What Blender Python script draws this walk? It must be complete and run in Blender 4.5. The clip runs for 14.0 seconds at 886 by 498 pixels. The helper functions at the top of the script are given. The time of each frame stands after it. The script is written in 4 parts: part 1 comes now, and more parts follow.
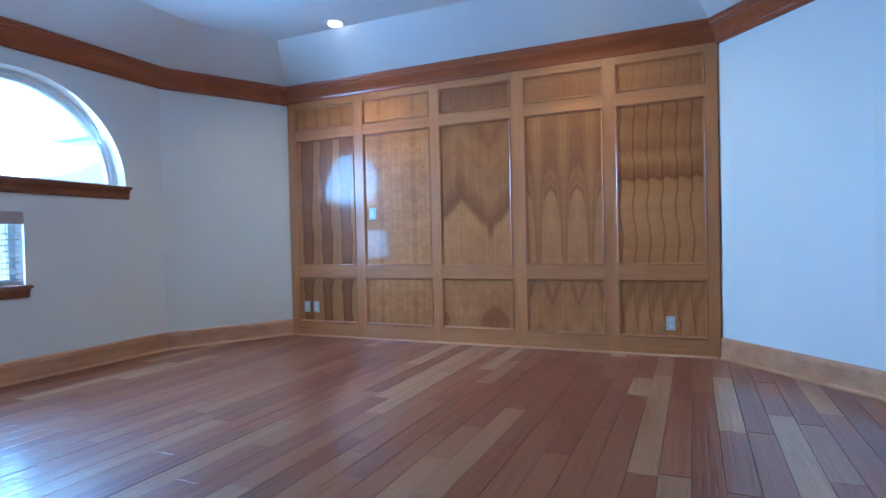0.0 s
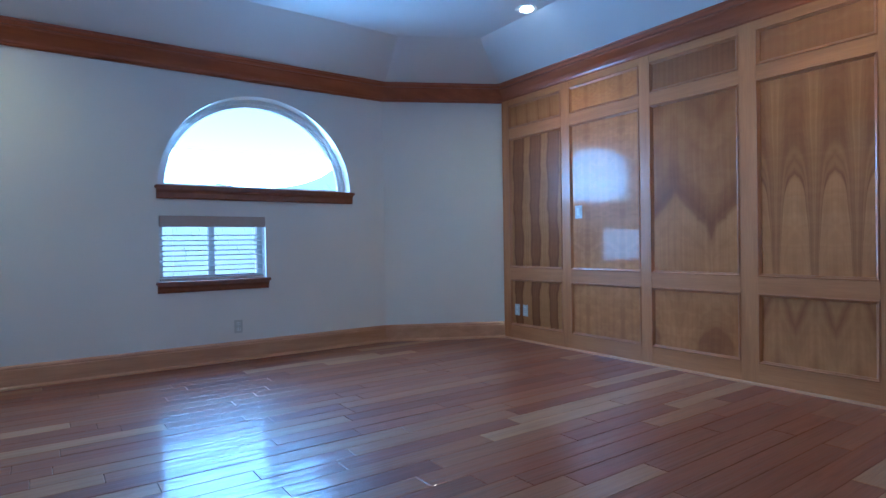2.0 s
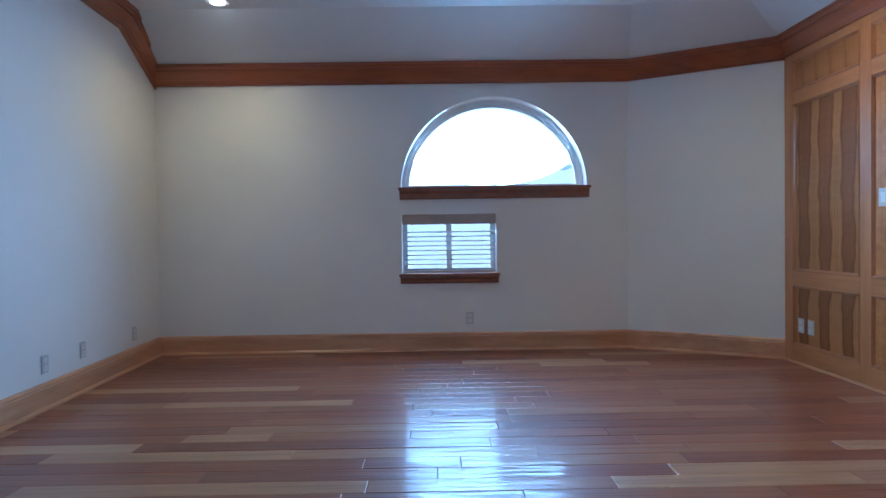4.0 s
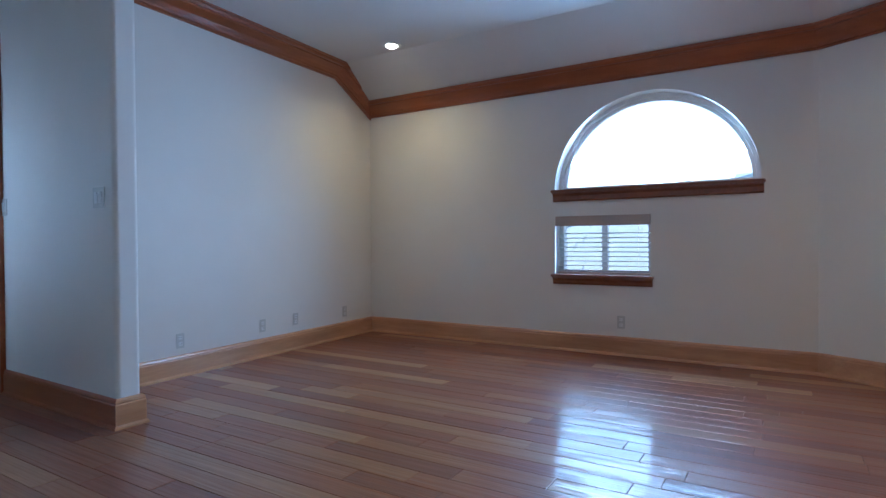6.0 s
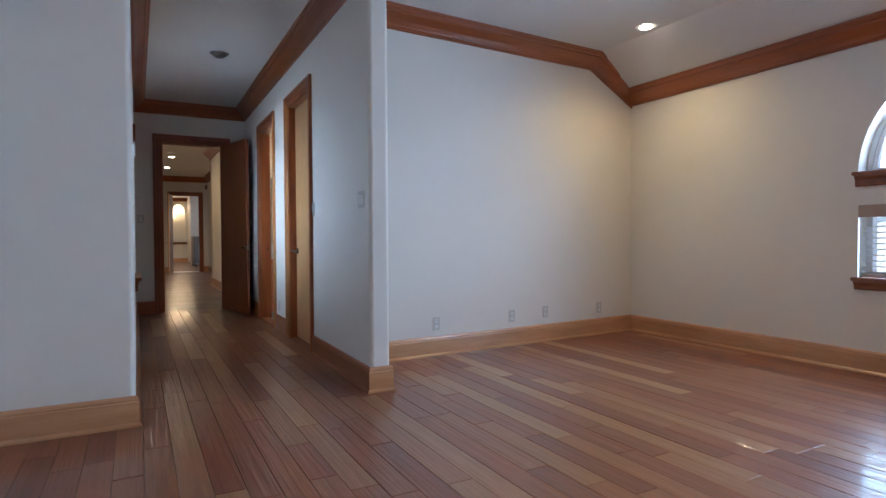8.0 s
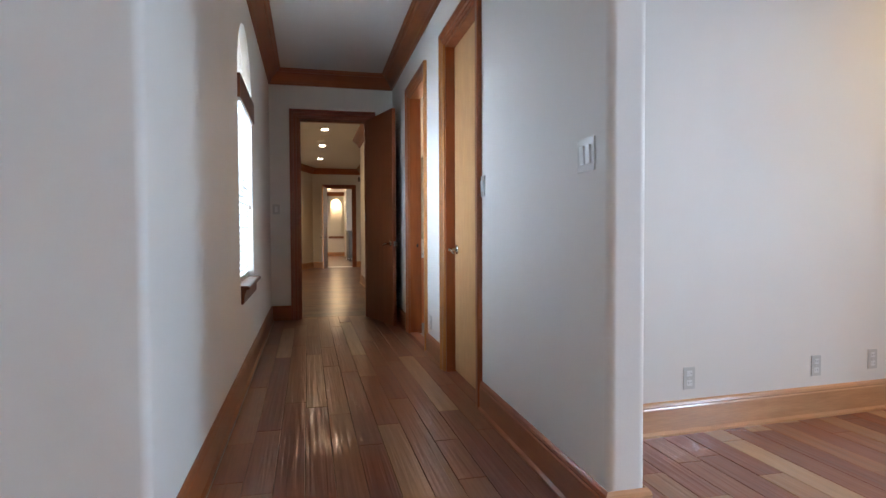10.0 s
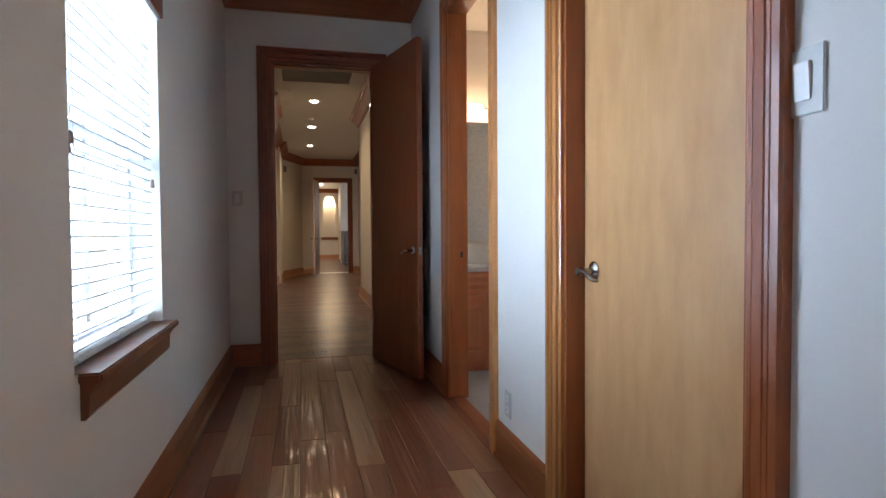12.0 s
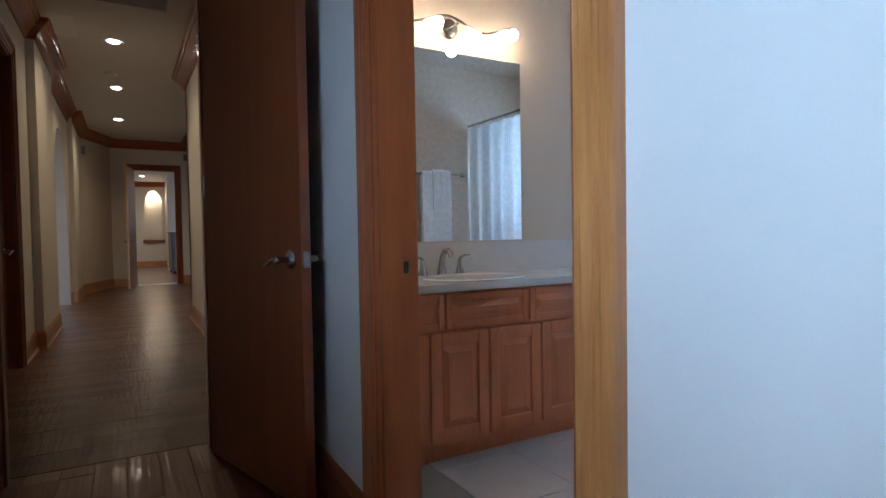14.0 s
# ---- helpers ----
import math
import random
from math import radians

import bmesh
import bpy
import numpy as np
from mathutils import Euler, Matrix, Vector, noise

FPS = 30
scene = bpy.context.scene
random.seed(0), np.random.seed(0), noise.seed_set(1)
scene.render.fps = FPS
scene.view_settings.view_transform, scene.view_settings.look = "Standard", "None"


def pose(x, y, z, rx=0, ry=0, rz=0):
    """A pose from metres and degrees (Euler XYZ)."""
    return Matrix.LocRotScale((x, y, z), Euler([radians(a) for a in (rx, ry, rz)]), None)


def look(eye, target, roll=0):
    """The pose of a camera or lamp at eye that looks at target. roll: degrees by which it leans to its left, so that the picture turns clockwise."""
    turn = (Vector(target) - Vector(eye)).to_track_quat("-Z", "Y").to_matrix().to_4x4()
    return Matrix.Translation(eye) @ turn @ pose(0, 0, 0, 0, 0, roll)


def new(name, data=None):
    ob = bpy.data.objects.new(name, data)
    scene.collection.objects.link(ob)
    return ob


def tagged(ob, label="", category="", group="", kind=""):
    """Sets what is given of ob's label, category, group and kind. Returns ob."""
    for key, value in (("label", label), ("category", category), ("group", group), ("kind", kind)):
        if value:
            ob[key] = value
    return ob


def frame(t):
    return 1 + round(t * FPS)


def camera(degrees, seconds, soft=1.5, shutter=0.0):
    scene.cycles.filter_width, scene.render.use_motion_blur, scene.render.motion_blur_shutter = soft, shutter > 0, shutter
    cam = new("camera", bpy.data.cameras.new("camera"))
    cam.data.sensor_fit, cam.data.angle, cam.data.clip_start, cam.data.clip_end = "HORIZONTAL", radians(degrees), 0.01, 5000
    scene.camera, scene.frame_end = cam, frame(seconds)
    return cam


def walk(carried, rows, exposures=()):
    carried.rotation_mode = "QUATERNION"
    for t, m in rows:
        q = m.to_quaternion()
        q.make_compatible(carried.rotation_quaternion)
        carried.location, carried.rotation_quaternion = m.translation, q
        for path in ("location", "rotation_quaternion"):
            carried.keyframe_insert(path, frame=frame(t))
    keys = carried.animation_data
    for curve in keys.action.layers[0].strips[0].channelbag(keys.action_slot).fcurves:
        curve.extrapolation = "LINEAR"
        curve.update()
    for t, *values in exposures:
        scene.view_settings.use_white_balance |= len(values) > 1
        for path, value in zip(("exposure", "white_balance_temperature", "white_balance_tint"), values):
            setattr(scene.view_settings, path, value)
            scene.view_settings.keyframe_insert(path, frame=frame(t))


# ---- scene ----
cam = camera(76.0, 14.0)
PATH = [
    (0, (0.307, 0.131, 1.005), (-0.502, 1.96, 0.974), -1.3),
    (0.5, (0.302, 0.43, 0.985), (-0.699, 2.161, 0.966), -1.3),
    (1, (0.407, 0.696, 1.008), (-0.823, 2.273, 0.987), -1.2),
    (1.5, (0.639, 0.905, 0.99), (-0.784, 2.31, 0.974), -1.1),
    (2, (0.866, 1.12, 1.019), (-0.769, 2.271, 1.001), -0.9),
    (2.5, (0.948, 1.334, 1.012), (-0.843, 2.223, 1.001), -0.8),
    (3, (0.985, 1.533, 0.967), (-0.902, 2.196, 0.97), -0.6),
    (3.2, (1.011, 1.624, 0.993), (-0.911, 2.175, 0.986), -0.7),
    (5.3, (0.972, 3.503, 1.086), (-0.877, 2.742, 1.048), -0.5),
    (5.5, (0.981, 3.645, 1.076), (-0.834, 2.806, 1.042), -0.5),
    (6, (0.907, 3.899, 1.063), (-0.791, 2.843, 1.035), -0.4),
    (6.5, (0.811, 4.137, 1.062), (-0.715, 2.844, 1.031), -0.4),
    (7, (0.763, 4.328, 1.069), (-0.587, 2.853, 1.037), -0.4),
    (7.5, (0.678, 4.35, 1.073), (-0.484, 2.722, 1.041), -0.4),
    (8, (0.553, 4.248, 1.063), (-0.397, 2.489, 1.021), -0.3),
    (8.5, (0.449, 3.902, 1.044), (-0.282, 2.041, 1.005), -0.2),
    (9, (0.292, 3.42, 1.051), (-0.3, 1.51, 1.0), -0.2),
    (9.2, (0.244, 3.216, 1.049), (-0.293, 1.29, 0.995), -0.1),
    (11.5, (0.049, 0.536, 1.067), (-0.386, -1.415, 1.007), -0.3),
    (12, (0.01, -0.016, 1.059), (-0.474, -1.956, 1.001), -0.4),
    (12.5, (0.001, -0.534, 1.048), (-0.545, -2.457, 0.992), -0.4),
    (13, (-0.048, -1.047, 1.042), (-0.73, -2.927, 0.988), -0.5),
    (13.5, (-0.105, -1.526, 1.044), (-0.918, -3.353, 0.983), -0.8),
    (14, (-0.243, -1.945, 1.022), (-1.221, -3.69, 0.962), -0.9),
]
walk(cam, [(t, look(eye, target, roll)) for t, eye, target, roll in PATH],
     exposures=[(0.0, 2.6, 4450, 2), (0.8, 2.3, 4250, 0), (1.5, 2.12, 4250, 2), (3.0, 2.1, 4600, 6), (5.5, 1.98, 5200, 10), (7.5, 2.12, 6050, 13), (9.0, 2.8, 7100, 18), (11.5, 2.65, 7300, 18), (12.5, 2.45, 6100, 14), (13.2, 2.25, 5950, 13), (14.0, 1.95, 5900, 13)])

# ---- world, sun and large lights ----
world = bpy.data.worlds.new("sky")
world.use_nodes = True
scene.world = world
sky = world.node_tree.nodes.new("ShaderNodeTexSky")
sky.sky_type, sky.sun_disc = "NISHITA", False
sky.sun_elevation, sky.sun_rotation = radians(52), radians(190)
back = world.node_tree.nodes["Background"]
back.inputs["Strength"].default_value = 0.15
world.node_tree.links.new(sky.outputs["Color"], back.inputs["Color"])


def lamp(name, kind, m, energy, color, **values):
    data = bpy.data.lights.new(name, kind)
    data.energy, data.color = energy, color
    for key, value in values.items():
        if key == "size":
            data.size = value
        elif key == "size_y":
            data.shape, data.size_y = "RECTANGLE", value
        elif key == "oval":
            data.shape, data.size, data.size_y = "ELLIPSE", *value
        elif key == "spread":
            data.spread = value
        elif key == "angle":
            data.angle = value
        elif key == "radius":
            data.shadow_soft_size = value
        elif key == "spot":
            data.spot_size, data.spot_blend = value, 0.9
    ob = new(name, data)
    ob.matrix_world = m
    return ob


DAY = (0.43, 0.69, 1.0)
WARM = (1.0, 0.78, 0.5)
lamp("sun", "SUN", look((0, -8, 12), (1.4, 0, 0)), 1.2, (1.0, 0.95, 0.88), angle=radians(10))
lamp("skylight_arch_window", "AREA", look((-4.50, 2.785, 1.955), (-3.0, 2.785, 1.5)), 14.5, DAY, oval=(1.68, 0.78), spread=radians(150))
lamp("skylight_small_window", "AREA", look((-4.396, 2.354, 0.97), (-3.0, 2.354, 0.97)), 3.4, DAY, size=0.86, size_y=0.44)
lamp("skylight_hall_window", "AREA", look((0.80, -2.09, 1.4), (-1.0, -2.09, 0.9)), 9.5, (0.44, 0.68, 1.0), size=0.94, size_y=1.6)

lamp("skylight_bath_window", "AREA", look((-4.265, -3.25, 1.65), (-3.0, -3.25, 1.5)), 7, DAY, size=0.9, size_y=0.8)

# ---- materials ----
def shader(name):
    m = bpy.data.materials.new(name)
    m.use_nodes = True
    return m, m.node_tree.nodes, m.node_tree.links, m.node_tree.nodes["Principled BSDF"]


def node(m, kind, **values):
    n = m.node_tree.nodes.new("ShaderNode" + kind)
    for key, value in values.items():
        n.inputs[key].default_value = value
    return n


def ramp(m, source, stops):
    n = m.node_tree.nodes.new("ShaderNodeValToRGB")
    e = n.color_ramp.elements
    e[0].position, e[0].color = stops[0][0], (*stops[0][1], 1)
    e[1].position, e[1].color = stops[-1][0], (*stops[-1][1], 1)
    for p, c in stops[1:-1]:
        e.new(p).color = (*c, 1)
    m.node_tree.links.new(source, n.inputs[0])
    return n.outputs[0]


def blend(m, mode, fac, a, b):
    n = m.node_tree.nodes.new("ShaderNodeMix")
    n.data_type, n.blend_type = "RGBA", mode
    for sock, v in ((n.inputs[0], fac), (n.inputs[6], a), (n.inputs[7], b)):
        if isinstance(v, (int, float)):
            sock.default_value = v
        elif isinstance(v, tuple):
            sock.default_value = (*v, 1)
        else:
            m.node_tree.links.new(v, sock)
    return n.outputs[2]


def calc(m, op, a, b=0.0, c=0.0):
    n = m.node_tree.nodes.new("ShaderNodeMath")
    n.operation = op
    for k, v in enumerate((a, b, c)):
        if isinstance(v, (int, float)):
            n.inputs[k].default_value = v
        else:
            m.node_tree.links.new(v, n.inputs[k])
    return n.outputs[0]


def coords(m, scale, offset=(0, 0, 0), spread=0.0):
    """Object coordinates, scaled; spread shifts each object by its own random amount."""
    tc = node(m, "TexCoord")
    mp = node(m, "Mapping")
    mp.inputs["Scale"].default_value = scale
    mp.inputs["Location"].default_value = offset
    m.node_tree.links.new(tc.outputs["Object"], mp.inputs["Vector"])
    out = mp.outputs[0]
    if spread:
        info = node(m, "ObjectInfo")
        add = node(m, "VectorMath")
        add.operation = "MULTIPLY_ADD"
        m.node_tree.links.new(info.outputs["Random"], add.inputs[0])
        add.inputs[1].default_value = (spread, spread * 0.7, spread * 1.3)
        m.node_tree.links.new(out, add.inputs[2])
        out = add.outputs[0]
    return out


def noise_at(m, vec, scale, detail=4.0, rough=0.55, warp=0.0):
    n = node(m, "TexNoise", Scale=scale, Detail=detail, Roughness=rough, Distortion=warp)
    m.node_tree.links.new(vec, n.inputs["Vector"])
    return n.outputs["Fac"]


def bump(m, bsdf, height, strength, distance=0.002):
    n = node(m, "Bump", Strength=strength, Distance=distance)
    m.node_tree.links.new(height, n.inputs["Height"])
    m.node_tree.links.new(n.outputs[0], bsdf.inputs["Normal"])
    m.node_tree.links.new(n.outputs[0], bsdf.inputs["Coat Normal"])


def paint(name, color, rough=0.55, texture=0.25, mottle=0.06):
    m, nodes, links, b = shader(name)
    at = coords(m, (1, 1, 1))
    big = noise_at(m, at, 0.9, 3)
    dark = tuple(c * (1 - mottle) for c in color)
    links.new(ramp(m, big, [(0.3, dark), (0.7, color)]), b.inputs["Base Color"])
    b.inputs["Roughness"].default_value = rough
    bump(m, b, noise_at(m, at, 160, 3, 0.6), texture, 0.0012)
    return m


def rich(color):
    """A stained wood tone, warmed by its amber varnish."""
    return color[0] * 1.12, color[1] * 0.82, color[2] * 0.66


def timber(name, dark, light, axis=2, rough=0.34, coat=0.6, figure=1.0, spread=0.0, stretch=0.9, pore=0.25):
    """Clear-coated wood with grain along one axis, blotches and fine pores."""
    m, nodes, links, b = shader(name)
    dark, light = rich(dark), rich(light)
    scale = [9.0, 9.0, 9.0]
    scale[axis] = stretch
    at = coords(m, scale, spread=spread)
    grain = noise_at(m, at, 1.6, 5, 0.55, 0.25 * figure)
    col = ramp(m, grain, [(0.15, dark), (0.5, tuple((a + c) / 2 for a, c in zip(dark, light))), (0.85, light)])
    soft = [2.2, 2.2, 2.2]
    soft[axis] = 1.1
    blot = noise_at(m, coords(m, soft, spread=spread), 2.0, 2, 0.5)
    col = blend(m, "MULTIPLY", 0.55 * figure, col, ramp(m, blot, [(0.2, (0.62, 0.56, 0.5)), (0.75, (1, 1, 1))]))
    fine = [70.0, 70.0, 70.0]
    fine[axis] = 2.5
    pores = noise_at(m, coords(m, fine, spread=spread), 3.0, 3, 0.6)
    col = blend(m, "MULTIPLY", pore, col, ramp(m, pores, [(0.35, (0.6, 0.55, 0.5)), (0.6, (1, 1, 1))]))
    links.new(col, b.inputs["Base Color"])
    links.new(ramp(m, blot, [(0.2, (rough * 0.85,) * 3), (0.8, (rough * 1.1,) * 3)]), b.inputs["Roughness"])
    b.inputs["Coat Weight"].default_value = coat
    b.inputs["Coat Roughness"].default_value = 0.12
    bump(m, b, pores, 0.12, 0.0008)
    return m


def veneer(name, leaf, seed, rise=0.0, power=1.0, lean=0.0, stops=(), start=0.0, slip=False, rings=5.0, warp=0.12, streak=0.24, joint=0.0, wave=0.02, flame=0.2, tone=1.0):
    """Matched veneer: leaves mirrored (or slipped) side by side; the figure follows the height c = z + lean u + rise u^power,
    u running from a leaf's heart to its joint. stops: (c, lightness) pairs."""
    m, nodes, links, b = shader(name)
    dark, light = (0.205 * tone, 0.062 * tone, 0.018 * tone), (0.61 * tone, 0.27 * tone, 0.089 * tone)
    tc = node(m, "TexCoord")
    sep = node(m, "SeparateXYZ")
    links.new(tc.outputs["Object"], sep.inputs[0])
    x, z = sep.outputs[0], sep.outputs[2]
    up = node(m, "CombineXYZ")
    links.new(calc(m, "MULTIPLY", z, 2.6), up.inputs[2])
    up.inputs[0].default_value = seed * 1.9
    sway = noise_at(m, up.outputs[0], 1.0, 2, 0.5)
    x = calc(m, "ADD", calc(m, "SUBTRACT", x, start), calc(m, "MULTIPLY", calc(m, "SUBTRACT", sway, 0.5), wave * 2))
    u = calc(m, "FRACT", calc(m, "DIVIDE", x, leaf)) if slip else calc(m, "DIVIDE", calc(m, "PINGPONG", x, leaf), leaf)
    flat = node(m, "CombineXYZ")
    links.new(calc(m, "MULTIPLY", u, leaf), flat.inputs[0])
    links.new(z, flat.inputs[2])
    flat.inputs[1].default_value = seed * 3.7
    slow = noise_at(m, flat.outputs[0], 5.0, 3, 0.55)
    place = node(m, "CombineXYZ")
    links.new(x, place.inputs[0])
    links.new(z, place.inputs[2])
    place.inputs[1].default_value = seed
    drift = noise_at(m, place.outputs[0], 2.2, 3, 0.5)
    curve = calc(m, "MULTIPLY_ADD", calc(m, "POWER", u, power), rise, calc(m, "MULTIPLY", u, lean))
    c = calc(m, "ADD", calc(m, "ADD", z, curve), calc(m, "MULTIPLY", calc(m, "SUBTRACT", slow, 0.5), warp))
    line = node(m, "CombineXYZ")
    links.new(calc(m, "MULTIPLY", c, rings), line.inputs[0])
    line.inputs[1].default_value = seed
    rings_f = noise_at(m, line.outputs[0], 1.0, 3, 0.5)
    long = node(m, "Mapping")
    long.inputs["Scale"].default_value = (38, 1, 0.9)
    links.new(flat.outputs[0], long.inputs["Vector"])
    strands = noise_at(m, long.outputs[0], 1.0, 4, 0.6, 0.4)
    mid = tuple(0.4 * a + 0.6 * l for a, l in zip(dark, light))
    col = ramp(m, rings_f, [(0.32, dark), (0.48, mid), (0.62, light)])
    if stops:
        span = node(m, "MapRange")
        span.inputs["From Min"].default_value, span.inputs["From Max"].default_value = stops[0][0], stops[-1][0]
        links.new(c, span.inputs["Value"])
        width = stops[-1][0] - stops[0][0]
        shape = ramp(m, span.outputs[0], [((p - stops[0][0]) / width, tuple(a + (l - a) * f for a, l in zip(dark, light))) for p, f in stops])
        col = blend(m, "MIX", 0.2, shape, col)
    if joint:
        edge = calc(m, "ADD", u, calc(m, "MULTIPLY", calc(m, "SUBTRACT", slow, 0.5), 0.2))
        col = blend(m, "MULTIPLY", joint, col, ramp(m, edge, [(0.8, (1, 1, 1)), (0.95, (0.5, 0.38, 0.3)), (1.0, (0.62, 0.5, 0.42))]))
    col = blend(m, "MULTIPLY", streak, col, ramp(m, strands, [(0.34, (0.58, 0.46, 0.38)), (0.62, (1, 1, 1))]))
    col = blend(m, "MULTIPLY", 0.4, col, ramp(m, drift, [(0.3, (0.66, 0.57, 0.5)), (0.65, (1, 1, 1))]))
    curl = node(m, "Mapping")
    curl.inputs["Scale"].default_value = (8, 1, 15)
    links.new(flat.outputs[0], curl.inputs["Vector"])
    ripple = noise_at(m, curl.outputs[0], 1.0, 3, 0.5, 1.0)
    col = blend(m, "MULTIPLY", flame, col, ramp(m, ripple, [(0.4, (0.7, 0.6, 0.52)), (0.6, (1, 1, 1))]))
    links.new(col, b.inputs["Base Color"])
    b.inputs["Roughness"].default_value = 0.33
    b.inputs["Coat Weight"].default_value = 0.4
    b.inputs["Coat Roughness"].default_value = 0.06
    b.inputs["Specular IOR Level"].default_value = 0.2
    return m


def metal(name, color, rough):
    m, nodes, links, b = shader(name)
    at = coords(m, (1, 1, 1))
    links.new(ramp(m, noise_at(m, at, 40, 3), [(0.3, tuple(c * 0.85 for c in color)), (0.7, color)]), b.inputs["Base Color"])
    b.inputs["Metallic"].default_value = 1.0
    b.inputs["Roughness"].default_value = rough
    return m


def plain(name, color, rough=0.4, coat=0.0):
    m, nodes, links, b = shader(name)
    at = coords(m, (1, 1, 1))
    links.new(ramp(m, noise_at(m, at, 14, 3), [(0.3, tuple(c * 0.93 for c in color)), (0.7, color)]), b.inputs["Base Color"])
    b.inputs["Roughness"].default_value = rough
    b.inputs["Coat Weight"].default_value = coat
    return m


def glow(name, color, strength):
    m, nodes, links, b = shader(name)
    b.inputs["Base Color"].default_value = (0.8, 0.8, 0.8, 1)
    b.inputs["Emission Color"].default_value = (*color, 1)
    b.inputs["Emission Strength"].default_value = strength
    return m


def plank_wood(name, tones, sheen=0.37, polish=0.09):
    """Hand-scraped planks: every board has its own tone, with grain, dark streaks and scrape marks across."""
    m, nodes, links, b = shader(name)
    info = node(m, "ObjectInfo")
    geo = node(m, "NewGeometry")
    pick = calc(m, "FRACT", calc(m, "ADD", info.outputs["Random"], geo.outputs["Random Per Island"]))
    base = ramp(m, pick, tones)
    shift = node(m, "CombineXYZ")
    links.new(calc(m, "MULTIPLY", pick, 37.0), shift.inputs[2])
    tc = node(m, "TexCoord")
    add = node(m, "VectorMath")
    links.new(tc.outputs["Object"], add.inputs[0])
    links.new(shift.outputs[0], add.inputs[1])

    def stretched(sx, sy):
        mp = node(m, "Mapping")
        mp.inputs["Scale"].default_value = (sx, sy, 1)
        links.new(add.outputs[0], mp.inputs["Vector"])
        return mp.outputs[0]

    grain = noise_at(m, stretched(20, 1.2), 1.0, 5, 0.58, 0.5)
    col = blend(m, "MULTIPLY", 0.75, base, ramp(m, grain, [(0.2, (0.6, 0.52, 0.48)), (0.5, (0.95, 0.92, 0.9)), (0.8, (1.15, 1.12, 1.08))]))
    blot = noise_at(m, stretched(6, 1.6), 1.0, 2, 0.5)
    col = blend(m, "MULTIPLY", 0.4, col, ramp(m, blot, [(0.2, (0.62, 0.54, 0.5)), (0.7, (1, 1, 1))]))
    pores = noise_at(m, stretched(160, 6), 1.0, 3, 0.6)
    col = blend(m, "MULTIPLY", 0.3, col, ramp(m, pores, [(0.35, (0.55, 0.5, 0.46)), (0.6, (1, 1, 1))]))
    links.new(col, b.inputs["Base Color"])
    links.new(ramp(m, blot, [(0.2, (0.36,) * 3), (0.8, (0.48,) * 3)]), b.inputs["Roughness"])
    b.inputs["Coat Weight"].default_value = 0.7
    b.inputs["Specular IOR Level"].default_value = sheen
    b.inputs["Coat Roughness"].default_value = polish
    scrape = noise_at(m, stretched(46, 1.3), 1.0, 1, 0.4, 0.6)
    both = calc(m, "MULTIPLY_ADD", grain, 0.12, scrape)
    bump(m, b, both, 0.8, 0.004)
    return m


WALL = paint("wall_paint", (0.8, 0.77, 0.715))
CEIL = paint("ceiling_paint", (0.72, 0.71, 0.69), 0.7, 0.4)
BATH_WALL = paint("bath_wall_paint", (0.66, 0.55, 0.44))
BASE_X = timber("maple_base_x", (0.42, 0.255, 0.135), (0.66, 0.5, 0.325), 0)
BASE_Y = timber("maple_base_y", (0.42, 0.255, 0.135), (0.66, 0.5, 0.325), 1)
CROWN_X = timber("cherry_crown_x", (0.24, 0.08, 0.026), (0.42, 0.155, 0.052), 0, 0.34)
CROWN_Y = timber("cherry_crown_y", (0.24, 0.08, 0.026), (0.42, 0.155, 0.052), 1, 0.34)
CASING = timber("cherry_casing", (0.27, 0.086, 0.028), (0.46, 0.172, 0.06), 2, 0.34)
# Lighter, yellower tones than CASING; used on one side leg of two frames.
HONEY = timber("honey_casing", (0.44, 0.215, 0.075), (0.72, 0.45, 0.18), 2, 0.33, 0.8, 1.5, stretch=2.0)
HALL_X = timber("cherry_base_x", (0.24, 0.085, 0.03), (0.42, 0.175, 0.065), 0)
HALL_Y = timber("cherry_base_y", (0.24, 0.085, 0.03), (0.42, 0.175, 0.065), 1)
STILE = timber("maple_stile", (0.365, 0.19, 0.07), (0.545, 0.315, 0.13), 2, 0.35, 0.25, 0.6)
RAIL = timber("maple_rail", (0.365, 0.19, 0.07), (0.545, 0.315, 0.13), 0, 0.35, 0.25, 0.6)
BEAD = timber("maple_bead", (0.31, 0.145, 0.052), (0.48, 0.25, 0.098), 2, 0.34, 0.5, 0.5)
BIRCH = timber("birch_door", (0.50, 0.35, 0.175), (0.68, 0.53, 0.30), 2, 0.32, 0.7, 0.35, stretch=2.6, pore=0.07)
RED_DOOR = timber("cherry_door", (0.19, 0.064, 0.028), (0.31, 0.11, 0.047), 2, 0.36, 0.4, 0.6)
VANITY = timber("maple_vanity", (0.54, 0.21, 0.105), (0.72, 0.345, 0.185), 2, 0.36, 0.3, 0.6)
SILL = timber("cherry_sill", (0.17, 0.068, 0.03), (0.31, 0.14, 0.06), 1, 0.34)
PLANK = plank_wood("floor_planks", [(0.0, (0.21, 0.054, 0.025)), (0.3, (0.27, 0.08, 0.038)), (0.6, (0.305, 0.104, 0.05)), (0.82, (0.345, 0.145, 0.072)), (0.89, (0.42, 0.215, 0.113)), (1.0, (0.51, 0.3, 0.165))])
# Far hall boards: tones under half of PLANK's, no pale ones, duller coat.
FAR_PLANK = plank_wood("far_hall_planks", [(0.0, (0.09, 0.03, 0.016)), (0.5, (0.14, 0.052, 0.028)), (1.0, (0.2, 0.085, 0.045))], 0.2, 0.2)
PLATE = plain("ivory_plate", (0.6, 0.59, 0.55), 0.4, 0.2)
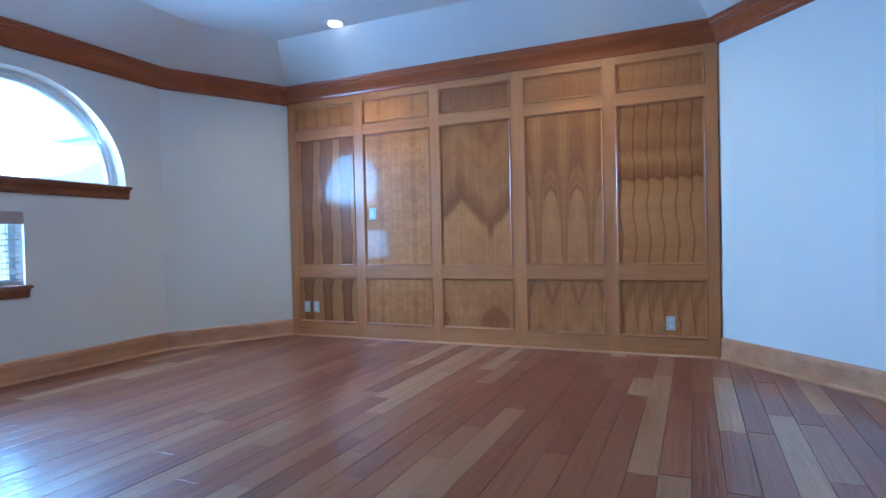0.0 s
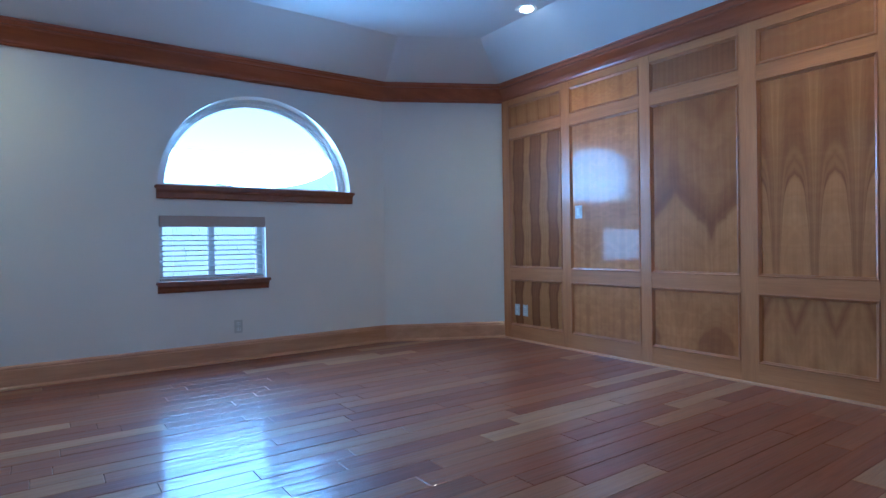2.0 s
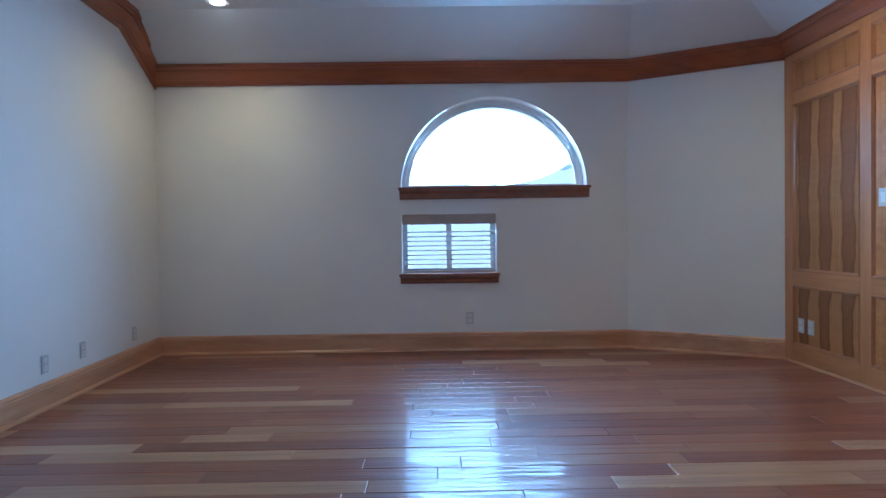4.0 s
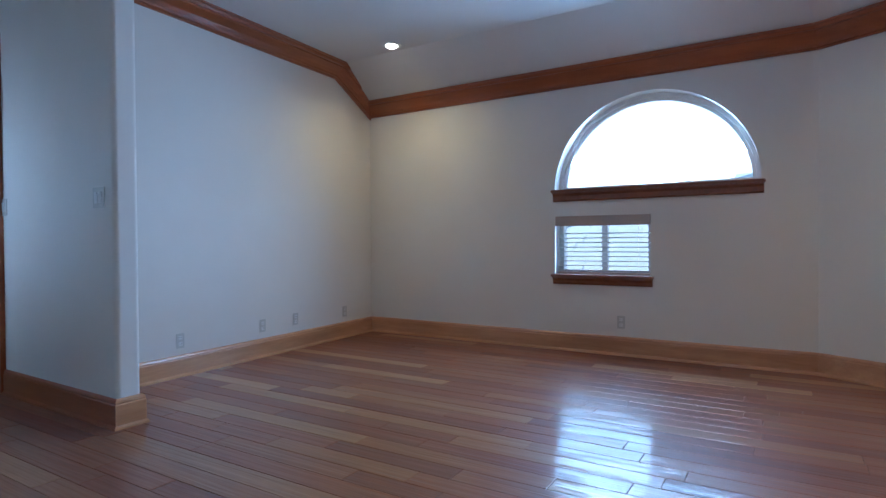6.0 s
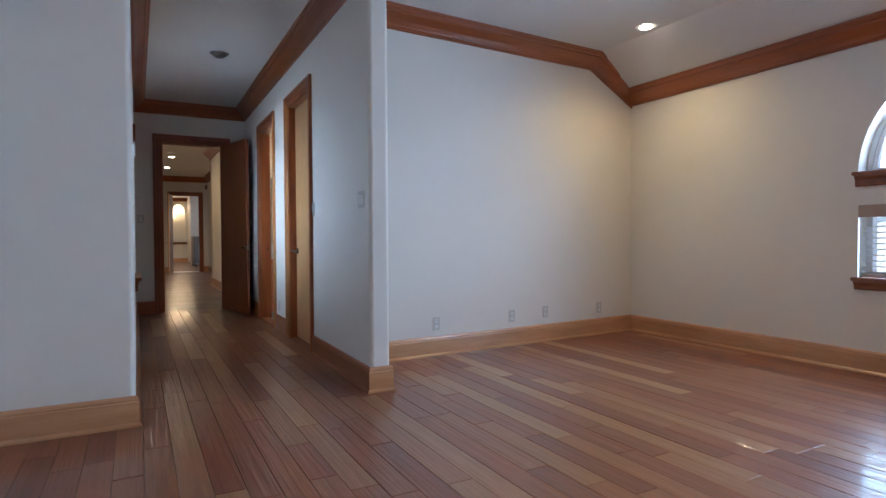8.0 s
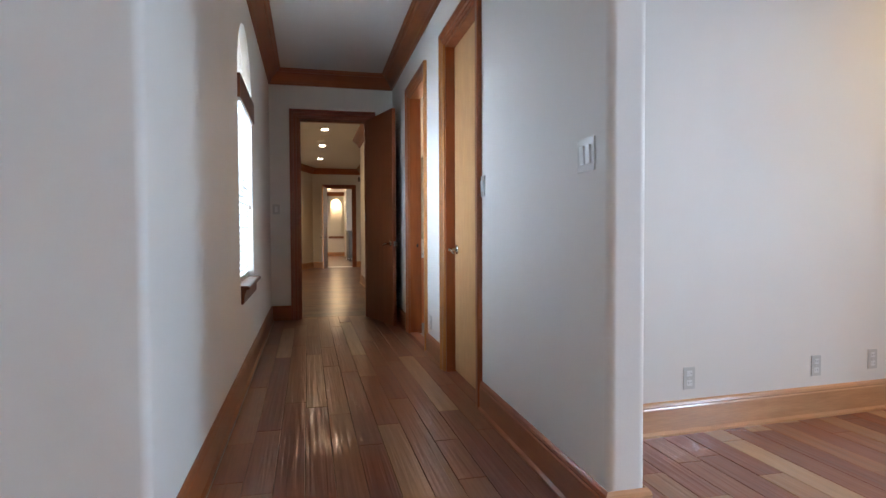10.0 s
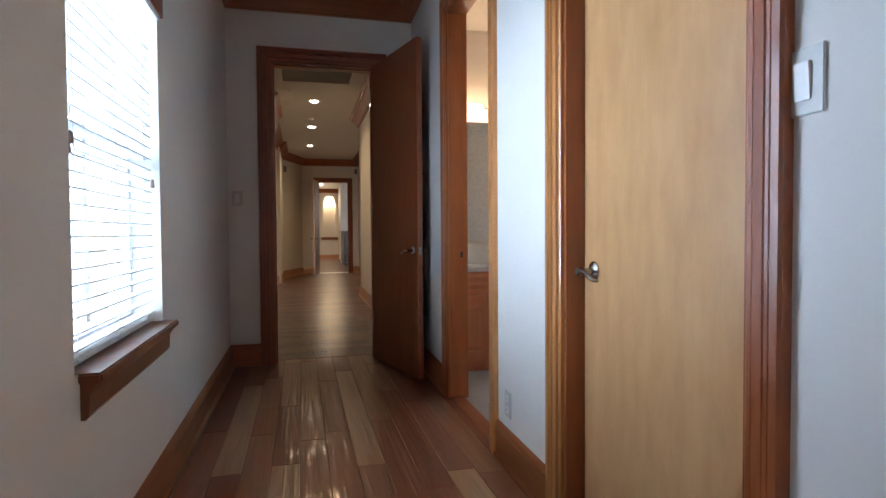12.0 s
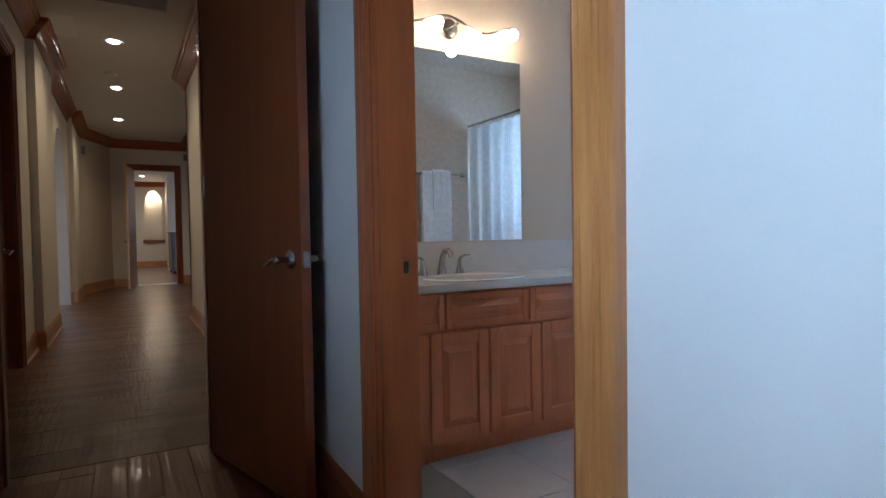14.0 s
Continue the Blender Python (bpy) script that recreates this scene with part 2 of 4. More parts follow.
WHITE = plain("white_plastic", (0.78, 0.78, 0.76), 0.35, 0.2)
GREY = plain("grey_slot", (0.12, 0.12, 0.12), 0.5)
FRAME = plain("white_window_frame", (0.8, 0.81, 0.82), 0.4)
SLAT = plain("white_blind_slat", (0.78, 0.78, 0.76), 0.4)
_soft = SLAT.node_tree.nodes.new("ShaderNodeBsdfTranslucent")
_soft.inputs["Color"].default_value = (0.8, 0.82, 0.82, 1)
_both = SLAT.node_tree.nodes.new("ShaderNodeMixShader")
_both.inputs[0].default_value = 0.1
SLAT.node_tree.links.new(SLAT.node_tree.nodes["Principled BSDF"].outputs[0], _both.inputs[1])
SLAT.node_tree.links.new(_soft.outputs[0], _both.inputs[2])
SLAT.node_tree.links.new(_both.outputs[0], SLAT.node_tree.nodes["Material Output"].inputs["Surface"])
VALANCE = plain("taupe_valance", (0.46, 0.37, 0.32), 0.45)
BLINDWOOD = plain("brown_valance", (0.3, 0.2, 0.14), 0.4)
NICKEL = metal("brushed_nickel", (0.46, 0.44, 0.42), 0.24)
DARKMETAL = metal("dark_metal", (0.2, 0.19, 0.18), 0.4)
MARBLE = plain("cultured_marble", (0.74, 0.7, 0.66), 0.18, 0.4)
TILE = plain("pale_floor_tile", (0.62, 0.58, 0.55), 0.3, 0.2)
GROUT = plain("grout", (0.4, 0.37, 0.34), 0.8)
CLOTH = plain("white_cloth", (0.86, 0.85, 0.83), 0.9)
CURTAIN = plain("sheer_curtain_cloth", (0.86, 0.86, 0.85), 0.9)
_soft = CURTAIN.node_tree.nodes.new("ShaderNodeBsdfTranslucent")
_soft.inputs["Color"].default_value = (0.88, 0.9, 0.92, 1)
_both = CURTAIN.node_tree.nodes.new("ShaderNodeMixShader")
_both.inputs[0].default_value = 0.45
CURTAIN.node_tree.links.new(CURTAIN.node_tree.nodes["Principled BSDF"].outputs[0], _both.inputs[1])
CURTAIN.node_tree.links.new(_soft.outputs[0], _both.inputs[2])
CURTAIN.node_tree.links.new(_both.outputs[0], CURTAIN.node_tree.nodes["Material Output"].inputs["Surface"])
BLACKWOOD = plain("black_cabinet", (0.02, 0.02, 0.022), 0.35, 0.3)
SHINGLE = plain("pale_roof_shingle", (0.34, 0.38, 0.37), 0.85)
GROUND = plain("dry_ground", (0.25, 0.25, 0.2), 0.9)
STUCCO = paint("outer_stucco", (0.6, 0.57, 0.52), 0.9, 0.5)
BULB = glow("lit_lens", (1.0, 0.9, 0.74), 5)
GLOBE = glow("lit_globe", (1.0, 0.8, 0.54), 17)
MIRROR = metal("mirror_silver", (0.93, 0.94, 0.93), 0.005)
GLASS, _n, _l, _b = shader("window_glass")
_b.inputs["Transmission Weight"].default_value = 1.0
_b.inputs["Roughness"].default_value = 0.0
_b.inputs["IOR"].default_value = 1.02
_b.inputs["Base Color"].default_value = (0.97, 1, 1, 1)


# ---- building helpers ----
def finish(name, bm, material, bevel=0.0, smooth=False):
    bmesh.ops.recalc_face_normals(bm, faces=bm.faces)
    if bevel:
        edges = [e for e in bm.edges if len(e.link_faces) == 2 and e.calc_face_angle(0) > 0.6]
        bmesh.ops.bevel(bm, geom=edges, offset=bevel, segments=2, affect="EDGES", clamp_overlap=True)
    me = bpy.data.meshes.new(name)
    bm.to_mesh(me)
    bm.free()
    me.materials.append(material)
    if smooth:
        for p in me.polygons:
            p.use_smooth = True
        me.set_sharp_from_angle(angle=radians(35))
    return me


def part(name, bm, material, parent=None, label="", bevel=0.0, smooth=False):
    ob = new(name, finish(name, bm, material, bevel, smooth))
    if parent is not None:
        ob.parent = parent
    if label:
        tagged(ob, label)
    return ob


def thing(name, m, label, category, group="", kind=""):
    ob = new(name)
    ob.matrix_basis = m
    return tagged(ob, label, category, group, kind)


def setting(name, bm, material, label="", category="", bevel=0.0, smooth=False):
    return tagged(part(name, bm, material, None, "", bevel, smooth), label, category, kind="structure")


def box(bm, x0, x1, y0, y1, z0, z1, m=None):
    v = [bm.verts.new(m @ Vector(p) if m else p) for p in ((x0, y0, z0), (x1, y0, z0), (x1, y1, z0), (x0, y1, z0), (x0, y0, z1), (x1, y0, z1), (x1, y1, z1), (x0, y1, z1))]
    for f in ((3, 2, 1, 0), (4, 5, 6, 7), (0, 1, 5, 4), (1, 2, 6, 5), (2, 3, 7, 6), (3, 0, 4, 7)):
        bm.faces.new([v[i] for i in f])
    return bm


def boxes(*rows):
    bm = bmesh.new()
    for r in rows:
        box(bm, *r)
    return bm


def rod(bm, a, b, r0, r1=None, n=16):
    """A round bar from a to b."""
    a, b = Vector(a), Vector(b)
    q = (b - a).to_track_quat("Z", "Y").to_matrix().to_4x4()
    bmesh.ops.create_cone(bm, cap_ends=True, segments=n, radius1=r0, radius2=r0 if r1 is None else r1, depth=(b - a).length, matrix=Matrix.Translation((a + b) / 2) @ q)
    return bm


def ball(bm, at, r, n=16, scale=(1, 1, 1)):
    bmesh.ops.create_uvsphere(bm, u_segments=n, v_segments=n // 2, radius=r, matrix=Matrix.Translation(at) @ Matrix.Diagonal((*scale, 1)))
    return bm


def lathe(bm, profile, n=24, m=None):
    """Turned shape round z from (radius, height) pairs."""
    rings = []
    for r, z in profile:
        ring = []
        for k in range(n):
            a = 2 * math.pi * k / n
            p = Vector((r * math.cos(a), r * math.sin(a), z))
            ring.append(bm.verts.new(m @ p if m else p))
        rings.append(ring)
    for a, b in zip(rings, rings[1:]):
        for k in range(n):
            bm.faces.new((a[k], a[(k + 1) % n], b[(k + 1) % n], b[k]))
    bm.faces.new(rings[0][::-1])
    bm.faces.new(rings[-1])
    return bm


def tube(bm, pts, radii, n=12):
    """A bent round bar through the points."""
    pts = [Vector(p) for p in pts]
    rings = []
    for i, p in enumerate(pts):
        t = (pts[min(i + 1, len(pts) - 1)] - pts[max(i - 1, 0)]).normalized()
        side = t.orthogonal().normalized() if i == 0 else (side - t * side.dot(t)).normalized()
        up = t.cross(side)
        r = radii[i] if isinstance(radii, (list, tuple)) else radii
        rings.append([bm.verts.new(p + r * (math.cos(a) * side + math.sin(a) * up)) for a in (2 * math.pi * k / n for k in range(n))])
    for a, b in zip(rings, rings[1:]):
        for k in range(n):
            bm.faces.new((a[k], a[(k + 1) % n], b[(k + 1) % n], b[k]))
    bm.faces.new(rings[0][::-1])
    bm.faces.new(rings[-1])
    return bm


def sweep(bm, profile, pts, first=None, last=None):
    """A moulding along a path of wall points; the room is on the left. profile: (out from the wall, up) pairs."""
    pts = [Vector(p) for p in pts]
    ts = [(b - a).normalized() for a, b in zip(pts, pts[1:])]
    rings = []
    for i, p in enumerate(pts):
        t = ts[min(i, len(ts) - 1)] if i == 0 else ts[i - 1]
        if i == 0:
            cut = Vector(first) if first else t
        elif i == len(pts) - 1:
            cut = Vector(last) if last else t
        else:
            cut = (ts[i - 1] + ts[i]).normalized()
        out = Vector((-t.y, t.x, 0)).normalized()
        up = t.cross(out)
        ring = []
        for d, h in profile:
            q = out * d + up * h
            q = q - t * (q.dot(cut) / t.dot(cut))
            ring.append(bm.verts.new(p + q))
        rings.append(ring)
    n = len(profile)
    for a, b in zip(rings, rings[1:]):
        for k in range(n):
            bm.faces.new((a[k], a[(k + 1) % n], b[(k + 1) % n], b[k]))
    bm.faces.new(rings[0][::-1])
    bm.faces.new(rings[-1])
    return bm


def along(p0, p1, z=0.0):
    """Local axes of a wall from p0 to p1: x along it, y into the room (left), z up."""
    a, b = Vector((*p0, z)), Vector((*p1, z))
    u = (b - a).normalized()
    n = Vector((-u.y, u.x, 0))
    m = Matrix(((u.x, n.x, 0, a.x), (u.y, n.y, 0, a.y), (0, 0, 1, a.z), (0, 0, 0, 1)))
    return m, (b - a).length


def arch_z(y, mid, half, base, height):
    k = max(0.0, 1 - ((y - mid) / half) ** 2)
    return base + height * math.sqrt(k)


def wall(name, p0, p1, thick=0.14, z0=0.0, z1=3.06, openings=(), arches=(), material=None, label="", overlap=(0.0, 0.0)):
    """A wall with openings (s0, s1, z0, z1) and arched ones (s0, s1, base, height) going through it."""
    m, length = along(p0, p1)
    cuts = {-overlap[0], length + overlap[1]}
    for s0, s1, *_ in openings:
        cuts |= {s0, s1}
    for s0, s1, *_ in arches:
        mid, half = (s0 + s1) / 2, (s1 - s0) / 2
        cuts |= {mid - half * math.cos(math.pi * k / 40) for k in range(41)}
    cuts = sorted(cuts)
    bm = bmesh.new()
    for a, b in zip(cuts, cuts[1:]):
        if b - a < 1e-5:
            continue
        mid = (a + b) / 2
        holes = [(o[2], o[2], o[3], o[3]) for o in openings if o[0] < mid < o[1]]
        for s0, s1, base, height in arches:
            if s0 < mid < s1:
                c, h = (s0 + s1) / 2, (s1 - s0) / 2
                holes.append((base, base, arch_z(a, c, h, base, height), arch_z(b, c, h, base, height)))
        low = (z0, z0)
        for ha, hb, ta, tb in sorted(holes) + [(z1, z1, z1, z1)]:
            if ha - low[0] > 1e-4 or hb - low[1] > 1e-4:
                v = [bm.verts.new(m @ Vector(p)) for p in ((a, -thick, low[0]), (b, -thick, low[1]), (b, 0, low[1]), (a, 0, low[0]), (a, -thick, ha), (b, -thick, hb), (b, 0, hb), (a, 0, ha))]
                for f in ((3, 2, 1, 0), (4, 5, 6, 7), (0, 1, 5, 4), (1, 2, 6, 5), (2, 3, 7, 6), (3, 0, 4, 7)):
                    bm.faces.new([v[i] for i in f])
            low = (ta, tb)
    bmesh.ops.remove_doubles(bm, verts=bm.verts, dist=1e-4)
    return setting(name, bm, material or WALL, label or "matte off-white painted plaster wall", "wall")


# ---- the plan: room corners, counter-clockwise, and the heights ----
EC, SE, E2, E3 = (0.57, 0.60), (1.49, 0.60), (1.49, 3.90), (1.30, 4.27)
NE, NW, W1, SW = (0.50, 5.20), (-3.76, 5.20), (-4.37, 4.05), (-4.37, -0.39)
ST, SU, WC = (-0.99, -0.21), (-0.99, 0.61), (-0.845, 0.61)
HW, HE = (-0.915, -4.79), (0.57, -4.79)
HIGH, LOW, RUN, RIM = 3.0, 2.69, 0.60, 2.605


def hall_x(y):
    return WC[0] + (HW[0] - WC[0]) * (WC[1] - y) / (WC[1] - HW[1])


def hall_w(y):
    return (hall_x(y), y)


CLOSET = (-1.83, -0.97)
BATH = (-3.505, -2.64)
DOOR_H = 2.45
END = (-0.60, 0.238)

# ---- walls ----
wall("wall_south_east", EC, SE, overlap=(-0.03, 0.14))
wall("wall_east", SE, E2, overlap=(0.14, 0.1))
wall("wall_east_bay", E2, E3, overlap=(0.05, 0.05))
wall("wall_north_east", E3, NE, overlap=(0.05, 0.1))
wall("wall_north", NE, NW, overlap=(0.1, 0.1))
wall("wall_north_west", NW, W1, overlap=(0.1, 0.1))
WY = W1[1]
wall("wall_west", W1, SW, 0.22, overlap=(0.1, 0.14), openings=[(WY - 2.80, WY - 1.908, 0.73, 1.295)], arches=[(WY - 3.665, WY - 1.905, 1.545, 0.85)])
wall("wall_south", SW, ST, overlap=(0.14, -0.001))
HALL_LEN = along(WC, HW)[1]


def hall_s(y):
    return (WC[1] - y) / (WC[1] - HW[1]) * HALL_LEN


wall("wall_hall_west", WC, HW, 0.12, overlap=(-0.03, 0.1), openings=[(hall_s(CLOSET[1]), hall_s(CLOSET[0]), 0, DOOR_H), (hall_s(BATH[1]), hall_s(BATH[0]), 0, DOOR_H)])
wall("wall_hall_end", HW, HE, 0.14, overlap=(0.0, 0.0), openings=[(END[0] - HW[0], END[1] - HW[0], 0, DOOR_H)])
wall("wall_hall_east", HE, EC, 0.2, overlap=(0.14, -0.03), openings=[(-2.56 + 4.79, -1.62 + 4.79, 0.70, 1.98)], arches=[(-2.56 + 4.79, -1.62 + 4.79, 2.10, 0.46)])

# rounded plaster corners at the mouth of the hall
bm = boxes((SU[0] + 0.03, WC[0] - 0.03, WC[1] - 0.05, WC[1], 0.0, 3.05))
for x in (SU[0] + 0.03, WC[0] - 0.03):
    rod(bm, (x, WC[1] - 0.03, 0.0), (x, WC[1] - 0.03, 3.05), 0.03, n=32)
setting("wall_corner_west", bm, WALL, "rounded white plaster wall end", "wall", smooth=True)
bm = rod(bmesh.new(), (EC[0] + 0.03, EC[1] - 0.03, 0.0), (EC[0] + 0.03, EC[1] - 0.03, 3.05), 0.03, n=32)
setting("wall_corner_east", bm, WALL, "rounded white plaster wall corner", "wall", smooth=True)

# ---- ceilings ----
ring = [SE, E2, E3, NE, NW, W1, SW]


def inset(points, d):
    """The points of an open path moved d metres to its left."""
    lines = []
    for a, b in zip(points, points[1:]):
        a, b = Vector(a), Vector(b)
        u = (b - a).normalized()
        n = Vector((-u.y, u.x))
        lines.append((a + n * d, u))
    out = [lines[0][0]]
    for (a, u), (b, w) in zip(lines, lines[1:]):
        k = (b - a).cross(w) / u.cross(w)
        out.append(a + u * k)
    a, b = Vector(points[-2]), Vector(points[-1])
    u = (b - a).normalized()
    out.append(b + Vector((-u.y, u.x)) * d)
    return out


crease = inset(ring, RUN)
bm = bmesh.new()
for k in range(len(ring) - 1):
    lo = [Vector((*ring[k], RIM)), Vector((*ring[k + 1], RIM)), Vector((*crease[k + 1], HIGH)), Vector((*crease[k], HIGH))]
    v = [bm.verts.new(p) for p in lo] + [bm.verts.new(p + Vector((0, 0, 0.12))) for p in lo]
    for f in ((0, 1, 2, 3), (7, 6, 5, 4), (0, 4, 5, 1), (1, 5, 6, 2), (2, 6, 7, 3), (3, 7, 4, 0)):
        bm.faces.new([v[i] for i in f])
setting("ceiling_slope", bm, CEIL, "sloping white painted ceiling border", "ceiling")
bm = bmesh.new()
flat = [(c.x, c.y) for c in crease] + [ST, (-0.99, 0.61), (0.57, 0.60)]
v = [bm.verts.new((x, y, HIGH)) for x, y in flat]
face = bm.faces.new(v)
up = bmesh.ops.extrude_face_region(bm, geom=[face])
bmesh.ops.translate(bm, vec=(0, 0, 0.12), verts=[g for g in up["geom"] if isinstance(g, bmesh.types.BMVert)])
setting("ceiling", bm, CEIL, "flat white painted ceiling", "ceiling")
setting("ceiling_hall", boxes((-1.0, 0.7, -4.79, 0.6, HIGH + 0.001, HIGH + 0.12)), CEIL, "flat white painted hall ceiling", "ceiling")

# ---- crown mouldings and baseboards ----
CROWN = [(0, 0), (0, -0.17), (0.016, -0.17), (0.022, -0.162), (0.018, -0.152), (0.026, -0.146), (0.03, -0.13), (0.05, -0.1), (0.078, -0.072), (0.098, -0.055), (0.1, -0.042), (0.116, -0.04), (0.126, -0.026), (0.128, -0.014), (0.142, -0.012), (0.145, 0)]
SKIRT = [(0, 0), (0.03, 0), (0.029, 0.012), (0.02, 0.022), (0.018, 0.024), (0.018, 0.138), (0.014, 0.146), (0.016, 0.152), (0.012, 0.164), (0.004, 0.174), (0, 0.174)]


def mould(name, profile, pts, mat_x, mat_y, label, category, first=None, last=None):
    """One moulding object for each straight run, mitred to the next, so that the grain follows it."""
    pts = [Vector(p) for p in pts]
    for i in range(len(pts) - 1):
        t = (pts[i + 1] - pts[i]).normalized()
        a = (t + (pts[i] - pts[i - 1]).normalized()).normalized() if i > 0 else first
        b = (t + (pts[i + 2] - pts[i + 1]).normalized()).normalized() if i + 2 < len(pts) else last
        bm = sweep(bmesh.new(), profile, pts[i:i + 2], a, b)
        setting(name, bm, mat_x if abs(t.x) > abs(t.y) else mat_y, label, category)


def level(points, z):
    return [(x, y, z) for x, y in points]


CROWN_LABEL = "glossy reddish-brown stained wood crown moulding"
BASE_LABEL = "tall varnished honey maple baseboard"
mould("trim_crown", CROWN, level([SE, E2, E3, NE, NW, W1, SW], LOW), CROWN_X, CROWN_Y, CROWN_LABEL, "crown moulding")
mould("trim_crown", CROWN, [(*SW, LOW), (SW[0] + RUN, SW[1] + 0.032, HIGH), (*ST, HIGH), (*SU, HIGH), (*WC, HIGH), (*HW, HIGH), (*HE, HIGH), (*EC, HIGH), (SE[0] - RUN, SE[1], HIGH), (*SE, LOW)], CROWN_X, CROWN_Y, CROWN_LABEL, "crown moulding", first=Vector((1, 0, 0)), last=Vector((1, 0, 0)))
HALL_LABEL = "tall varnished reddish-brown wood baseboard"
TURN_EC, TURN_WC = Vector((1, 1, 0)).normalized(), Vector((1, -1, 0)).normalized()
mould("baseboard", SKIRT, level([(END[1] + 0.1, HE[1]), HE, EC], 0), HALL_X, HALL_Y, HALL_LABEL, "baseboard", last=TURN_EC)
mould("baseboard", SKIRT, level([EC, SE, E2, E3, NE], 0), BASE_X, BASE_Y, BASE_LABEL, "baseboard", first=TURN_EC)
mould("baseboard", SKIRT, level([NW, W1, SW, ST, SU, WC], 0), BASE_X, BASE_Y, BASE_LABEL, "baseboard", last=TURN_WC)
mould("baseboard", SKIRT, level([WC, hall_w(CLOSET[1] + 0.1)], 0), HALL_X, HALL_Y, HALL_LABEL, "baseboard", first=TURN_WC)
mould("baseboard", SKIRT, level([hall_w(CLOSET[0] - 0.1), hall_w(BATH[1] + 0.1)], 0), HALL_X, HALL_Y, HALL_LABEL, "baseboard")
mould("baseboard", SKIRT, level([hall_w(BATH[0] - 0.1), HW, (END[0] - 0.1, HW[1])], 0), HALL_X, HALL_Y, HALL_LABEL, "baseboard")

# ---- door casings ----
END_CASING = timber("dark_cherry_casing", (0.2, 0.062, 0.026), (0.34, 0.115, 0.048), 2, 0.36, 0.4, 0.6)
CAS = [(0, 0), (0.012, 0), (0.015, 0.006), (0.015, 0.016), (0.008, 0.02), (0.02, 0.024), (0.021, 0.05), (0.012, 0.055), (0.024, 0.059), (0.024, 0.068), (0.017, 0.072), (0.029, 0.077), (0.029, 0.096), (0.022, 0.1), (0, 0.1)]


def casing(name, p0, p1, s0, s1, head, depth, label, stop=0.075, material=None, back=True, near=None, far=None):
    """Moulded casing on the room side, lining boards through the wall and a door stop."""
    m, _ = along(p0, p1)
    material = material or CASING
    root = thing(name, m, label, "door frame", kind="structure")

    def jamb(pts, nm, mat=None):
        bm = bmesh.new()
        n = len(CAS)
        rings = [[bm.verts.new(p) for p in r] for r in pts]
        for a, b in zip(rings, rings[1:]):
            for k in range(n):
                bm.faces.new((a[k], a[(k + 1) % n], b[(k + 1) % n], b[k]))
        bm.faces.new(rings[0][::-1])
        bm.faces.new(rings[-1])
        part(nm, bm, mat or material, root)

    for face, sign in ((0.0, 1), (-depth, -1)) if back else ((0.0, 1),):
        jamb([[(s0 - w, face + sign * d, 0) for d, w in CAS], [(s0 - w, face + sign * d, head + w) for d, w in CAS]], "side_casing", near)
        jamb([[(s1 + w, face + sign * d, 0) for d, w in CAS], [(s1 + w, face + sign * d, head + w) for d, w in CAS]], "side_casing", far)
        jamb([[(s0 - w, face + sign * d, head + w) for d, w in CAS], [(s1 + w, face + sign * d, head + w) for d, w in CAS]], "head_casing")
    part("lining", boxes((s0, s0 + 0.018, -depth, 0.0, 0, head - 0.018)), material, root)
    part("lining", boxes((s1 - 0.018, s1, -depth, 0.0, 0, head - 0.018)), material, root)
    part("head_lining", boxes((s0, s1, -depth, 0.0, head - 0.018, head)), material, root)
    if stop:
        part("stop", boxes((s0 + 0.018, s0 + 0.03, -depth + 0.02, -stop, 0, head - 0.03)), material, root)
        part("stop", boxes((s1 - 0.03, s1 - 0.018, -depth + 0.02, -stop, 0, head - 0.03)), material, root)
        part("stop", boxes((s0 + 0.018, s1 - 0.018, -depth + 0.02, -stop, head - 0.03, head - 0.018)), material, root)
    return root


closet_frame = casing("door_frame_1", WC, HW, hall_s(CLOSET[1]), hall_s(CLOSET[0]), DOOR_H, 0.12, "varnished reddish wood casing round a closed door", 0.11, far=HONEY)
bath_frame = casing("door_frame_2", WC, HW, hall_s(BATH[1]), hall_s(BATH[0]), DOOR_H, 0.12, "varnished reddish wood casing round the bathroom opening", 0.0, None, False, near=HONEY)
end_frame = casing("door_frame_3", HW, HE, END[0] - HW[0], END[1] - HW[0], DOOR_H, 0.14, "dark cherry wood casing at the end of the hall", 0.05, END_CASING)


def lever(parent, m, flip=1):
    """Lever handle: round rose, neck and a curved lever. Local y points out of the door, x along the lever."""
    bm = lathe(bmesh.new(), [(0.034, 0), (0.034, 0.004), (0.03, 0.008), (0.02, 0.012), (0.013, 0.014)], 28, m @ pose(0, 0, 0, -90))
    h = part("handle", bm, NICKEL, parent, "brushed nickel lever handle", smooth=True)
    bm = lathe(bmesh.new(), [(0.012, 0.012), (0.011, 0.045), (0.0135, 0.05), (0.0135, 0.062), (0.01, 0.066)], 20, m @ pose(0, 0, 0, -90))
    part("neck", bm, NICKEL, h, smooth=True)
    pts = [(0.0, 0.054, 0.0), (0.018 * flip, 0.055, 0.004), (0.045 * flip, 0.055, -0.001), (0.07 * flip, 0.054, -0.014), (0.092 * flip, 0.052, -0.022), (0.112 * flip, 0.05, -0.022)]
    bm = tube(bmesh.new(), [m @ Vector(p) for p in pts], [0.011, 0.0095, 0.008, 0.007, 0.006, 0.005])
    part("lever", bm, NICKEL, h, smooth=True)
    return h


